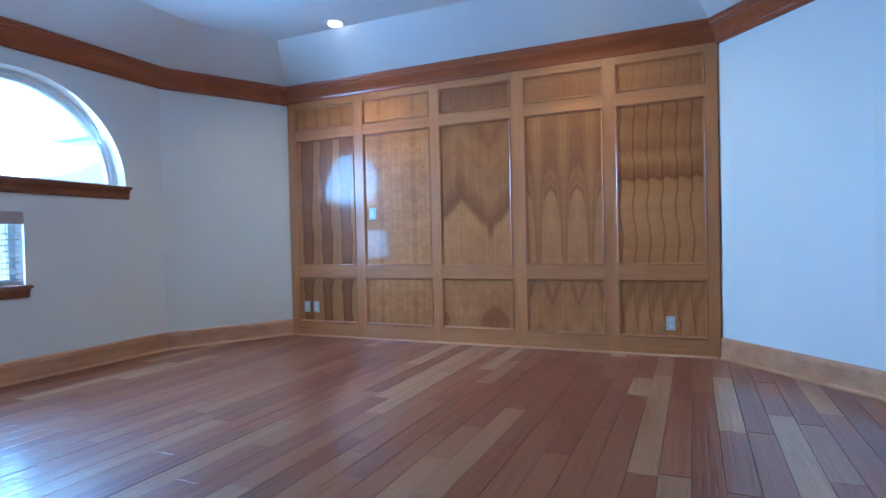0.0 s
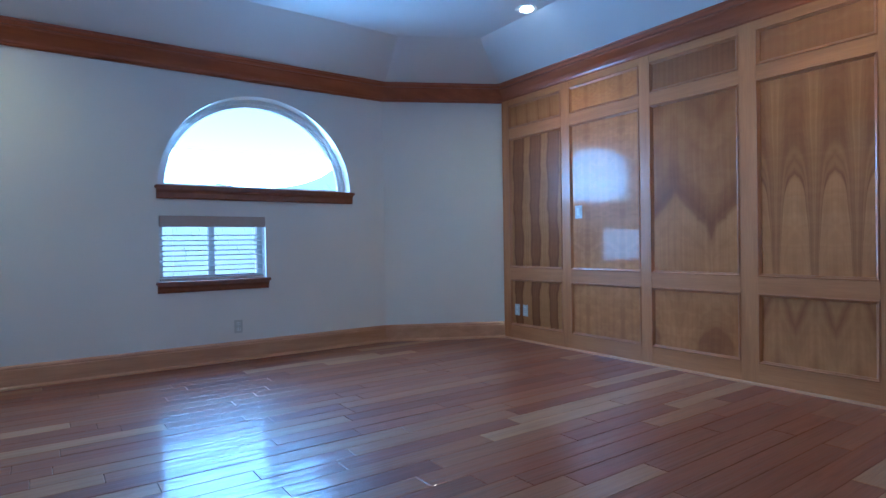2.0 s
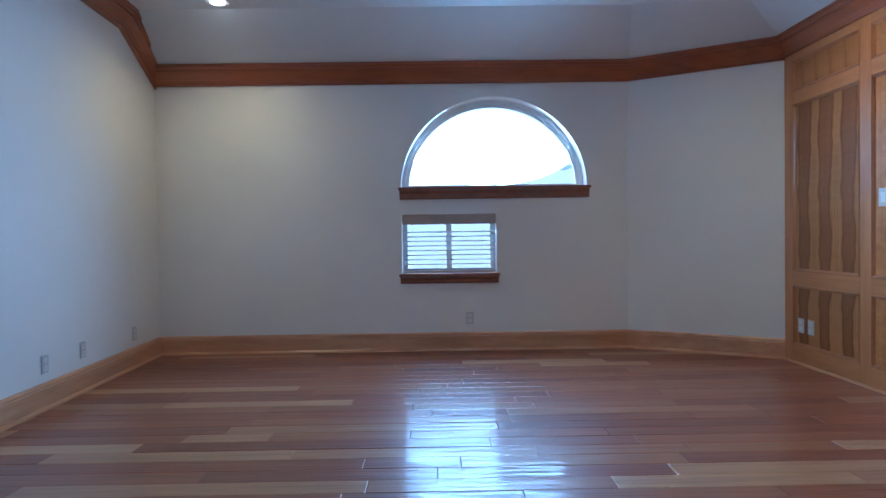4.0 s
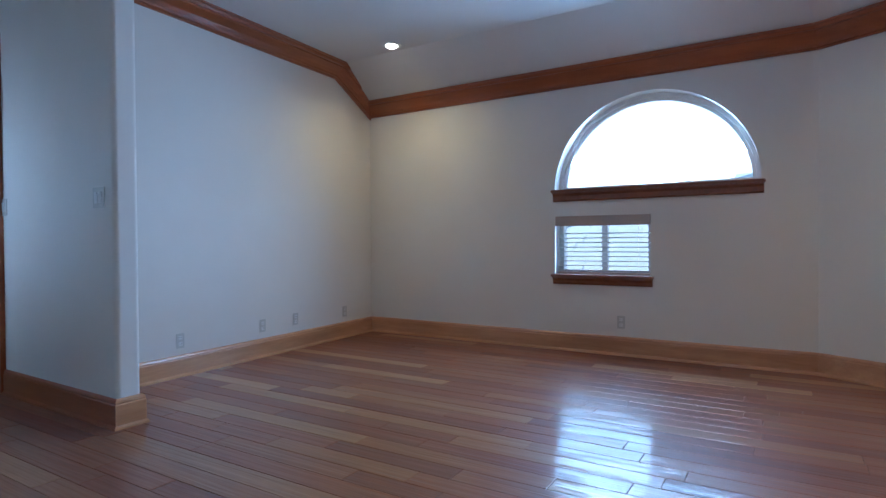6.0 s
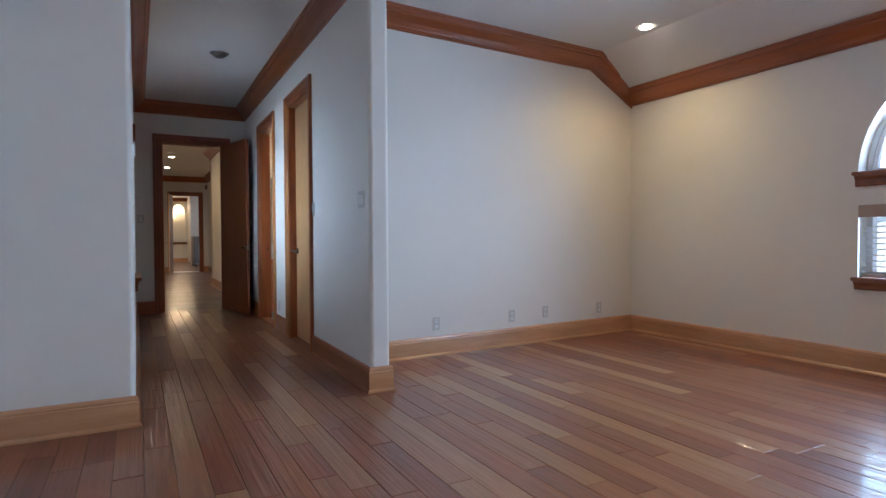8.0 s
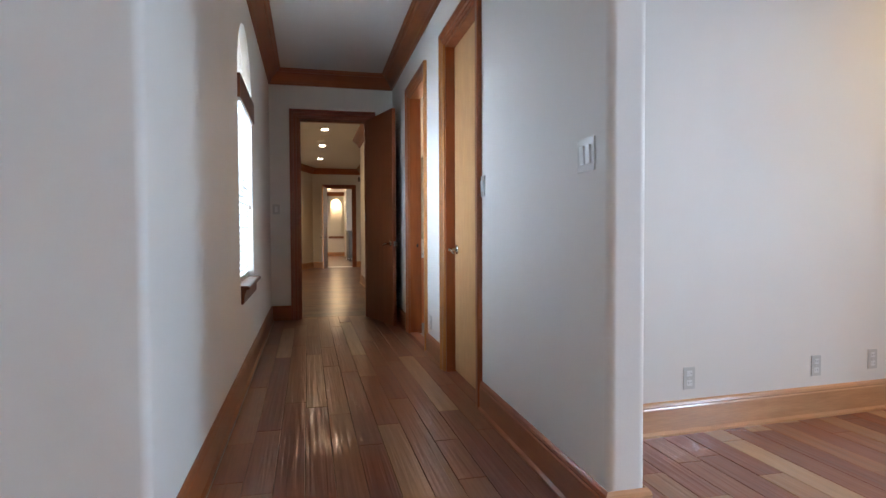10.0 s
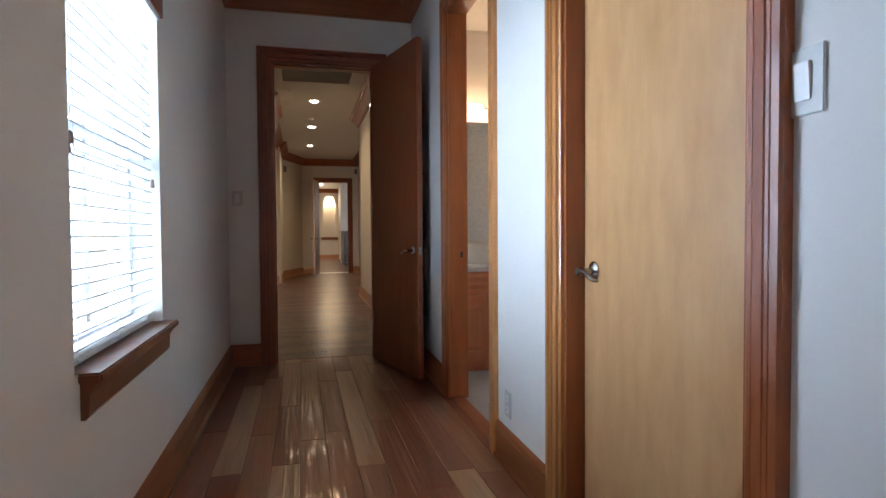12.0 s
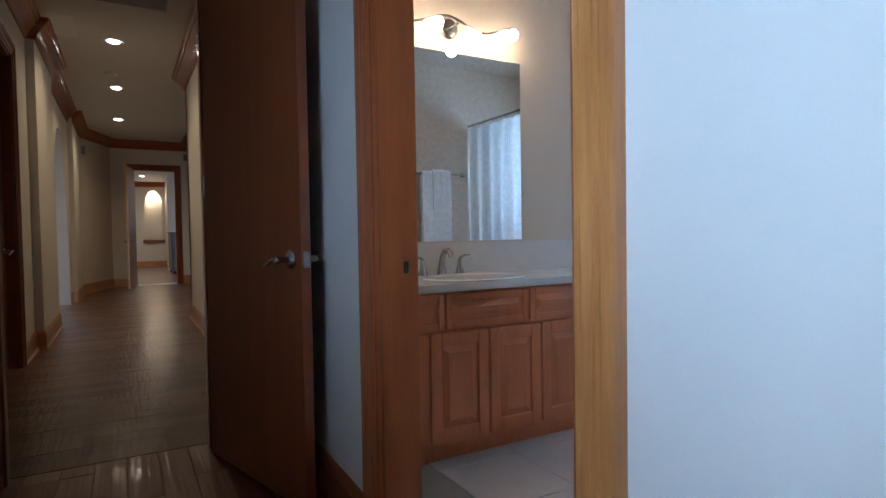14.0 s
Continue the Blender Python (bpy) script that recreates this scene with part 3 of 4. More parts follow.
# closed flush birch door in the closet frame
mh, _ = along(WC, HW)
door = thing("closet_door", mh, "closed flush birch veneer door with a nickel lever", "door")
s0, s1 = hall_s(CLOSET[1]) + 0.021, hall_s(CLOSET[0]) - 0.021
part("leaf", boxes((s0, s1, -0.108, -0.068, 0.012, DOOR_H - 0.022)), BIRCH, door, bevel=0.0015)
lever(door, pose(s1 - 0.07, -0.068, 0.925), -1)
for z in (0.3, 1.25, 2.2):
    part("hinge", rod(bmesh.new(), (s0 - 0.001, -0.064, z - 0.045), (s0 - 0.001, -0.064, z + 0.045), 0.005, n=10), NICKEL, door)

# open dark door at the hall's end, swung into the hall
hinge = Vector((END[0] + 0.03, -4.765, 0))
tip = Vector((-0.79, -3.95, 0))
ml, leaf_len = along((hinge.x, hinge.y), (tip.x, tip.y))
door = thing("hall_door", ml, "open flush dark cherry door with a nickel lever", "door")
LEAF = 0.84
part("leaf", boxes((0, LEAF, -0.0, 0.04, 0.012, DOOR_H - 0.015)), RED_DOOR, door, bevel=0.0015)
lever(door, pose(LEAF - 0.07, 0.04, 0.93), -1)
lever(door, pose(LEAF - 0.07, 0.0, 0.93, 0, 0, 180), 1)
part("latch_plate", boxes((LEAF, LEAF + 0.002, 0.008, 0.032, 0.9, 0.96)), NICKEL, door)
for z in (0.3, 1.25, 2.2):
    part("hinge", rod(bmesh.new(), (-0.004, 0.0, z - 0.045), (-0.004, 0.0, z + 0.045), 0.006, n=10), NICKEL, door)
part("strike_plate", boxes((hall_s(BATH[0]) - 0.0195, hall_s(BATH[0]) - 0.018, -0.092, -0.066, 0.888, 0.952)), CASING, bath_frame)
# Thin black block on the plate; its colour stands for the hole's shade.
part("strike_hole_shade", boxes((hall_s(BATH[0]) - 0.021, hall_s(BATH[0]) - 0.0194, -0.087, -0.071, 0.9, 0.935)), BLACKWOOD, bath_frame)

# ---- panelled north wall ----
mn, panel_len = along(NE, NW)
X0 = NE[0]
COLS = [(-0.29, 0.408), (-1.097, -0.392), (-1.942, -1.218), (-2.805, -2.04), (-3.65, -2.91)]
ROWS_Z = [(0.15, 0.64), (0.755, 2.12), (2.22, 2.47)]
WAVE_LOW = veneer("veneer_wave_low", 0.112, 1.3, 0.2, 1.5, 0.1, ((0.1, 0.7), (0.4, 0.85), (0.6, 0.4), (0.75, 0.6), (1.0, 0.5)), slip=True, joint=0.45, wave=0.06)
WAVE = veneer("veneer_wave", 0.112, 1.0, 0.05, 3.0, -0.06, ((0.6, 0.72), (1.0, 0.85), (1.4, 0.8), (1.455, 0.62), (1.475, 0.12), (1.53, 0.45), (1.62, 0.65), (1.72, 0.4), (1.85, 0.6), (2.0, 0.35), (2.2, 0.5)), slip=True, joint=0.75, wave=0.05)
WAVE_TOP = veneer("veneer_wave_top", 0.112, 1.6, stops=((2.0, 0.4), (2.6, 0.5)), slip=True, joint=0.35, wave=0.05)
GOTHIC_LOW = veneer("veneer_gothic_low", 0.1175, 6.4, 0.0, 1.0, -0.3, ((-0.2, 0.45), (0.1, 0.8), (0.3, 0.75), (0.42, 0.2), (0.52, 0.55), (0.7, 0.5)), joint=0.2, wave=0.015)
GOTHIC = veneer("veneer_gothic", 0.1175, 6.0, 1.7, 5.0, 0.14, ((0.6, 0.7), (1.0, 0.85), (1.42, 0.82), (1.455, 0.1), (1.5, 0.5), (1.54, 0.3), (1.6, 0.6), (1.74, 0.25), (1.9, 0.42), (2.3, 0.4), (2.6, 0.72), (3.4, 0.55)), warp=0.09, wave=0.012, streak=0.26)
GOTHIC_TOP = veneer("veneer_gothic_top", 0.1175, 6.8, stops=((2.0, 0.35), (2.6, 0.42)), wave=0.012, flame=0.3)
HEART_LOW = veneer("veneer_heart_low", 0.30, 3.4, 0.5, 1.5, 0.0, ((0.1, 0.1), (0.3, 0.16), (0.37, 0.3), (0.41, 0.8), (0.6, 0.85), (1.2, 0.7)), start=0.19, warp=0.22, flame=0.3)
HEART = veneer("veneer_heart", 0.30, 3.0, -0.28, 0.8, -0.1, ((0.3, 0.85), (0.92, 0.85), (0.99, 0.75), (1.04, 0.2), (1.15, 0.2), (1.3, 0.42), (1.5, 0.5), (1.8, 0.36), (2.2, 0.3)), start=0.217, warp=0.16, streak=0.38)
HEART_TOP = veneer("veneer_heart_top", 0.18, 3.8, stops=((2.0, 0.22), (2.6, 0.3)), streak=0.45)
PLAIN = veneer("veneer_plain", 0.19, 4.0, 0.1, 1.0, 0.0, ((0.0, 0.75), (0.8, 0.92), (1.5, 0.8), (2.6, 0.85)), warp=0.5, streak=0.25, joint=0.3, flame=0.42, tone=1.06)
STRIPE = veneer("veneer_stripe", 0.123, 5.0, 0.0, 1.0, 8.0, ((-0.5, 0.85), (3.6, 0.8), (4.6, 0.75), (5.0, 0.06), (7.5, 0.18), (9.0, 0.3), (10.5, 0.2)), warp=3.0, streak=0.35, wave=0.04, rings=0.8, tone=0.88)
STRIPE_TOP = veneer("veneer_stripe_top", 0.16, 5.4, stops=((2.0, 0.6), (2.6, 0.66)), joint=0.5, slip=True, wave=0.02)
VENEERS = [(WAVE_LOW, WAVE, WAVE_TOP), (GOTHIC_LOW, GOTHIC, GOTHIC_TOP), (HEART_LOW, HEART, HEART_TOP), (PLAIN, PLAIN, PLAIN), (STRIPE, STRIPE, STRIPE_TOP)]
panelling = tagged(part("wall_panelling", boxes((0.0, panel_len, 0.0, 0.008, 0.0, 2.56)), RAIL, None), "varnished maple wall panelling with book-matched veneer panels", "wall panelling", kind="structure")
panelling.matrix_basis = mn
edges = [X0] + [v for c in COLS for v in (c[1], c[0])] + [NW[0]]
for k in range(0, len(edges), 2):
    part("stile", boxes((X0 - edges[k] + (0.002 if k == 0 else 0), X0 - edges[k + 1] - (0.002 if k == 10 else 0), 0.0, 0.027, 0.0, 2.53)), STILE, panelling, bevel=0.0015)
RAILS = [(0.0, ROWS_Z[0][0]), (ROWS_Z[0][1], ROWS_Z[1][0]), (ROWS_Z[1][1], ROWS_Z[2][0]), (ROWS_Z[2][1], 2.53)]
BEADING = [(0, 0), (0.0, 0.028), (0.006, 0.031), (0.01, 0.028), (0.012, 0.022), (0.018, 0.02), (0.022, 0.0155), (0.024, 0.0)]
for (xa, xb), ven in zip(COLS, VENEERS):
    a, b = X0 - xb, X0 - xa
    for z0, z1 in RAILS:
        part("rail", boxes((a, b, 0.0, 0.0265, z0, z1)), RAIL, panelling, bevel=0.0015)
    for (z0, z1), figure in zip(ROWS_Z, ven):
        p = part("panel", boxes((0.0, b - a, 0.008, 0.014, z0, z1)), figure, panelling)
        p.location = (a, 0, 0)
        corners = [(a, z0), (b, z0), (b, z1), (a, z1)]
        bm = bmesh.new()
        rings = []
        for (x, z), (sx, sz) in zip(corners, ((1, 1), (-1, 1), (-1, -1), (1, -1))):
            rings.append([bm.verts.new((x + sx * w, 0.002 + d, z + sz * w)) for w, d in BEADING])
        for r, q in zip(rings, rings[1:] + rings[:1]):
            for k in range(len(BEADING)):
                bm.faces.new((r[k], r[(k + 1) % len(BEADING)], q[(k + 1) % len(BEADING)], q[k]))
        part("panel_moulding", bm, BEAD, panelling)
part("shoe_moulding", sweep(bmesh.new(), [(0, 0), (0.014, 0), (0.013, 0.008), (0.008, 0.014), (0, 0.016)], [(0.03, 0.027, 0), (panel_len - 0.03, 0.027, 0)]), BASE_X, panelling, "pale shoe strip along the floor")


# ---- outlets and switches ----
def outlet(m, label="white duplex outlet on the wall", name="wall_outlet"):
    o = thing(name, m, label, "outlet", "wall outlets")
    part("plate", boxes((-0.036, 0.036, 0.0, 0.006, -0.058, 0.058)), PLATE, o, bevel=0.002)
    for z in (-0.025, 0.025):
        r = part("receptacle", boxes((-0.017, 0.017, 0.006, 0.0085, z - 0.015, z + 0.015)), WHITE, o, bevel=0.003)
        part("slot", boxes((-0.0085, -0.006, 0.0085, 0.0089, z - 0.004, z + 0.006)), GREY, r)
        part("slot", boxes((0.006, 0.0085, 0.0085, 0.0089, z - 0.004, z + 0.005)), GREY, r)
    part("screw", rod(bmesh.new(), (0, 0.006, 0), (0, 0.0075, 0), 0.003, n=8), WHITE, o)
    return o


def switch(m, gangs=1, label="white rocker light switch on the wall"):
    o = thing("light_switch", m, label, "light switch", "light switches")
    w = 0.042 + 0.023 * (gangs - 1)
    part("plate", boxes((-w, w, 0.0, 0.006, -0.06, 0.06)), PLATE, o, bevel=0.002)
    for k in range(gangs):
        x = (k - (gangs - 1) / 2) * 0.046
        bm = bmesh.new()
        box(bm, x - 0.0165, x + 0.0165, 0.006, 0.009, -0.033, 0.033)
        for v in bm.verts:
            if v.co.z > 0 and v.co.y > 0.007:
                v.co.y += 0.004
        part("rocker", bm, WHITE, o)
    return o


outlet(mn @ pose(X0 - 0.123, 0.014, 0.273), "white outlet set in the wall panelling")
outlet(mn @ pose(X0 + 3.561, 0.014, 0.316), "white outlet set in the wall panelling")
outlet(mn @ pose(X0 + 3.441, 0.014, 0.316), "white outlet set in the wall panelling")
switch(mn @ pose(X0 + 2.71, 0.014, 1.295), 1, "white switch set in the wall panelling")
ms, _ = along(SW, ST)
for x, z in ((-1.80, 0.285), (-2.66, 0.29), (-3.09, 0.3), (-3.86, 0.29)):
    outlet(ms @ pose(x - SW[0], 0, z))
mw, _ = along(W1, SW)
outlet(mw @ pose(WY - 2.54, 0, 0.306))
outlet(mh @ pose(hall_s(-2.40), 0, 0.285))
switch(mh @ pose(hall_s(-0.845), 0, 1.322), 1)
switch(mh @ pose(hall_s(0.45), 0, 1.33), 2)
me_, _ = along(HW, HE)
switch(me_ @ pose(0.50 - HW[0], 0, 1.34), 1)


# ---- windows ----
def sill(name, m, a, b, top, drop, label):
    """Window stool with a moulded apron under it; local x along the wall, y into the room."""
    o = thing(name, m, label, "window sill", kind="structure")
    part("stool", boxes((a - 0.03, b + 0.03, -0.14, 0.055, top - 0.028, top)), SILL, o, bevel=0.006)
    bm = bmesh.new()
    prof = [(0, 0), (0.034, 0), (0.034, -0.012), (0.028, -0.022), (0.022, -0.032), (0.02, -(drop - 0.04)), (0.016, -(drop - 0.034)), (0.012, -(drop - 0.028)), (0, -(drop - 0.028))]
    sweep(bm, prof, [(a - 0.018, 0, top - 0.028), (b + 0.018, 0, top - 0.028)])
    part("apron", bm, SILL, o)
    return o


def arch_ring(bm, mid, half, base, height, y0, y1, width, n=48):
    """A curved frame bar that follows an arch; local x along the wall."""
    rows = []
    for k in range(n + 1):
        a = math.pi * k / n
        c, s = math.cos(a), math.sin(a)
        rows.append([bm.verts.new((mid - (half - w) * c, y, base + (height - w) * s)) for w, y in ((0, y0), (0, y1), (width, y1), (width, y0))])
    for a, b in zip(rows, rows[1:]):
        for k in range(4):
            bm.faces.new((a[k], a[(k + 1) % 4], b[(k + 1) % 4], b[k]))
    bm.faces.new(rows[0][::-1])
    bm.faces.new(rows[-1])
    return bm


def arch_pane(bm, mid, half, base, height, y, n=48):
    top = [bm.verts.new((mid - half * math.cos(math.pi * k / n), y, base + height * math.sin(math.pi * k / n))) for k in range(n + 1)]
    bm.faces.new(top)
    up = bmesh.ops.extrude_face_region(bm, geom=list(bm.faces))
    bmesh.ops.translate(bm, vec=(0, 0.004, 0), verts=[g for g in up["geom"] if isinstance(g, bmesh.types.BMVert)])
    return bm


def pane(ob):
    ob.visible_shadow = False
    return ob


# arched window over the small one
mid, half = WY - 2.785, 0.88
win = thing("window_1", mw, "white arched half-round window with clear glass", "window", kind="structure")
part("frame", arch_ring(bmesh.new(), mid, half - 0.004, 1.55, 0.842, -0.19, -0.12, 0.035), FRAME, win)
part("sash", arch_ring(bmesh.new(), mid, half - 0.04, 1.55, 0.806, -0.175, -0.135, 0.03), FRAME, win)
part("bottom_rail", boxes((mid - half + 0.01, mid + half - 0.01, -0.185, -0.125, 1.548, 1.578)), FRAME, win)
pane(part("pane", arch_pane(bmesh.new(), mid, half - 0.06, 1.57, 0.78, -0.155), GLASS, win))
sill("window_sill_1", mw, WY - 3.665, WY - 1.91, 1.548, 0.112, "dark stained wood sill under the arched window")

# small sliding window with an open slatted blind
a, b = WY - 2.80, WY - 1.908
win = thing("window_2", mw, "small white sliding window with two panes", "window", kind="structure")
z0, z1 = 0.735, 1.29
for row in ((a, a + 0.045, -0.19, -0.12, z0, z1), (b - 0.045, b, -0.19, -0.12, z0, z1), (a + 0.045, b - 0.045, -0.19, -0.12, z0, z0 + 0.04), (a + 0.045, b - 0.045, -0.19, -0.12, z1 - 0.04, z1)):
    part("frame", boxes(row), FRAME, win)
part("mullion", boxes(((a + b) / 2 - 0.025, (a + b) / 2 + 0.025, -0.18, -0.13, z0 + 0.04, z1 - 0.04)), FRAME, win)
for x0, x1 in ((a + 0.045, (a + b) / 2 - 0.025), ((a + b) / 2 + 0.025, b - 0.045)):
    pane(part("pane", boxes((x0, x1, -0.157, -0.153, z0 + 0.04, z1 - 0.04)), GLASS, win))
sill("window_sill_2", mw, a, b, 0.735, 0.095, "dark stained wood sill under the small window")


def blind(m, a, b, z0, z1, pitch, tilt, label, valance, cords):
    """Slatted blind hung in a window opening: head rail, slats, bottom rail, ladder cords and tassels."""
    o = thing("window_blind", m, label, "window blind", "window blinds")
    part("valance", boxes((a, b, -0.03, valance[0], z1 - valance[1], z1)), valance[2], o, bevel=0.004)
    count = int((z1 - valance[1] - z0 - 0.03) / pitch)
    bm = bmesh.new()
    box(bm, 0.008, b - a - 0.008, -0.0265, 0.0265, -0.0021, 0.0021)
    me = finish("slat", bm, SLAT)
    for k in range(count):
        s = new("slat", me)
        s.parent = o
        s.matrix_basis = pose(a, -0.055, z0 + 0.04 + pitch * k, tilt)
    part("bottom_rail", boxes((a + 0.008, b - 0.008, -0.08, -0.03, z0 + 0.004, z0 + 0.022)), valance[2], o, bevel=0.003)
    for f in (0.12, 0.5, 0.88):
        x = a + (b - a) * f
        part("ladder_cord", boxes((x - 0.0015, x + 0.0015, -0.031, -0.029, z0 + 0.02, z1 - 0.03)), CLOTH, o)
        part("cord_knot", ball(bmesh.new(), (x, -0.028, z0 + 0.012), 0.006, 8), valance[2], o)
    for x, drop in cords:
        part("pull_cord", boxes((x - 0.001, x + 0.001, -0.018, -0.016, drop, z1 - 0.05)), CLOTH, o)
        part("tassel", lathe(bmesh.new(), [(0.003, 0.03), (0.006, 0.026), (0.007, 0.012), (0.009, 0.0), (0.006, -0.004)], 12, pose(x, -0.017, drop - 0.03)), BLINDWOOD, o, smooth=True)
    return o


blind(mw, a + 0.004, b - 0.004, 0.735, 1.293, 0.044, 8, "open white slatted blind with a brown valance", (0.012, 0.095, VALANCE), [])

# tall hall window with a lowered blind, and a half-round light over it
mhe, _ = along(HE, EC)
a, b = -2.56 + 4.79, -1.62 + 4.79
win = thing("window_3", mhe, "tall white hall window behind a lowered blind", "window", kind="structure")
z0, z1 = 0.705, 1.975
for row in ((a, a + 0.04, -0.17, -0.11, z0, z1), (b - 0.04, b, -0.17, -0.11, z0, z1), (a + 0.04, b - 0.04, -0.17, -0.11, z0, z0 + 0.04), (a + 0.04, b - 0.04, -0.17, -0.11, z1 - 0.04, z1), (a + 0.04, b - 0.04, -0.165, -0.115, 1.32, 1.36)):
    part("frame", boxes(row), FRAME, win)
part("mullion", boxes(((a + b) / 2 - 0.02, (a + b) / 2 + 0.02, -0.16, -0.12, z0 + 0.04, z1 - 0.04)), FRAME, win)
for y0, y1 in ((z0 + 0.04, 1.32), (1.36, z1 - 0.04)):
    pane(part("pane", boxes((a + 0.04, b - 0.04, -0.142, -0.138, y0, y1)), GLASS, win))
sill("window_sill_3", mhe, a, b - 0.05, 0.703, 0.125, "reddish wood sill under the hall window")
blind(mhe, a + 0.006, b - 0.006, 0.705, 1.985, 0.044, 4, "lowered white slatted blind in the hall window", (0.014, 0.06, SLAT), [(a + 0.05, 1.28), (b - 0.06, 1.33), (b - 0.04, 1.3)])
part("transom_board", boxes((a - 0.02, b + 0.02, 0.0, 0.02, 1.945, 2.1)), SILL, win, "wood board between the window and the half-round light")
mid, half = (a + b) / 2, (b - a) / 2
win = thing("window_4", mhe, "half-round light over the hall window with a pleated shade", "window", kind="structure")
part("frame", arch_ring(bmesh.new(), mid, half - 0.003, 2.103, 0.452, -0.17, -0.11, 0.04), FRAME, win)
pane(part("pane", arch_pane(bmesh.new(), mid, half - 0.04, 2.11, 0.41, -0.14), GLASS, win))
bm = bmesh.new()
fan = 30
rim = []
for k in range(2 * fan + 1):
    ang = math.pi * k / (2 * fan)
    rim.append(bm.verts.new((mid - 0.44 * math.cos(ang), -0.06 + (0.012 if k % 2 else -0.012), 2.106 + 0.435 * math.sin(ang))))
hub = bm.verts.new((mid, -0.06, 2.106))
for p, q in zip(rim, rim[1:]):
    bm.faces.new((hub, p, q))
geo = bmesh.ops.solidify(bm, geom=list(bm.faces), thickness=0.002)
part("pleated_shade", bm, CLOTH, win, "white fan-pleated shade")


# ---- recessed ceiling lamps ----
def downlight(x, y, z, lit, label, watts=0.0, color=WARM, tilt=0):
    o = thing("ceiling_downlight", pose(x, y, z), label, "ceiling light", "recessed lights")
    part("trim_ring", lathe(bmesh.new(), [(0.057, -0.004), (0.066, -0.002), (0.076, -0.006), (0.09, -0.007), (0.096, -0.003), (0.097, -0.0008)], 32), WHITE if lit else DARKMETAL, o, smooth=True)
    if lit:
        part("lens", lathe(bmesh.new(), [(0.056, -0.004), (0.053, -0.012), (0.04, -0.018), (0.016, -0.021)], 28), BULB, o, smooth=True)
        lamp("downlight_lamp", "SPOT", pose(x, y, z - 0.035), watts, color, radius=0.06, spot=radians(150))
    else:
        part("eyeball", lathe(bmesh.new(), [(0.07, -0.002), (0.066, -0.02), (0.05, -0.038), (0.042, -0.042)], 28), DARKMETAL, o, smooth=True)
        part("dark_lens", lathe(bmesh.new(), [(0.04, -0.0415), (0.036, -0.044)], 24), GREY, o)
    return o


ROOM_LAMP = (1.0, 0.77, 0.37)
downlight(-3.62, 0.50, HIGH, True, "lit round recessed ceiling light", 9.5, ROOM_LAMP)
downlight(-2.65, 4.50, HIGH, True, "lit round recessed ceiling light", 9, ROOM_LAMP)
downlight(-0.52, 4.50, HIGH, True, "lit round recessed ceiling light", 9, ROOM_LAMP)
downlight(-0.24, -2.13, HIGH, False, "unlit nickel eyeball ceiling light in the hall")
for y in (-8.6, -10.65, -12.95):
    downlight(-0.2, y, HIGH, True, "lit round recessed ceiling light in the far hall", 9, (1.0, 0.74, 0.42))

# ---- bathroom ----
BS, BN, BFAR = -4.61, -2.05, -4.25
wall("wall_bath_south", (BFAR, BS), (-1.02, BS), 0.1, material=BATH_WALL, overlap=(0, 0), label="warm beige painted bathroom wall")
wall("wall_bath_north", (-1.02, BN), (BFAR, BN), 0.1, material=BATH_WALL, label="warm beige painted bathroom wall")
wall("wall_bath_west", (BFAR, BN), (BFAR, BS), 0.1, material=BATH_WALL, overlap=(0.1, 0.1), openings=[(0.7, 1.7, 1.2, 2.1)], label="warm beige painted bathroom wall")
mbw, _ = along((BFAR, BN), (BFAR, BS))
win = thing("window_5", mbw, "small white bathroom window behind the shower curtain", "window", kind="structure")
for row in ((0.7, 0.74, -0.08, -0.03, 1.2, 2.1), (1.66, 1.7, -0.08, -0.03, 1.2, 2.1), (0.74, 1.66, -0.08, -0.03, 1.2, 1.24), (0.74, 1.66, -0.08, -0.03, 2.06, 2.1)):
    part("frame", boxes(row), FRAME, win)
pane(part("pane", boxes((0.74, 1.66, -0.057, -0.053, 1.24, 2.06)), GLASS, win))
setting("ceiling_bath", boxes((BFAR - 0.1, -0.95, BS - 0.1, BN + 0.1, 2.75, 2.85)), BATH_WALL, "bathroom ceiling", "ceiling")
bath_floor = setting("floor_bath", boxes((BFAR, -0.905, BS, BN, -0.06, 0.001)), GROUT, "pale ceramic tile bathroom floor", "floor")
T = 0.40
bm = boxes((0.0025, T - 0.0025, 0.0025, T - 0.0025, -0.004, 0.006))
tile_me = finish("tile", bm, TILE, 0.0015)
for i in range(7):
    for j in range(7):
        x, y = -1.78 + (i - 5) * T, -4.43 + j * T
        if y < BN - 0.2 and BFAR < x and x + T < -0.98:
            t = new("tile", tile_me)
            t.parent = bath_floor
            t.location = (x, y, 0)
setting("threshold_bath", boxes((-0.985, -0.9, BATH[0] + 0.02, BATH[1] - 0.02, -0.01, 0.012)), CASING, "wood threshold strip", "threshold", bevel=0.003)

# vanity along the south wall
VF = -4.06
vanity = thing("bathroom_vanity", pose(0, 0, 0), "maple bathroom vanity with raised panel doors", "vanity")
part("carcass", boxes((-2.9, -1.09, BS, VF - 0.02, 0.09, 0.765)), VANITY, vanity)
part("toe_kick", boxes((-2.9, -1.09, BS, VF - 0.075, 0.0, 0.09)), VANITY, vanity)


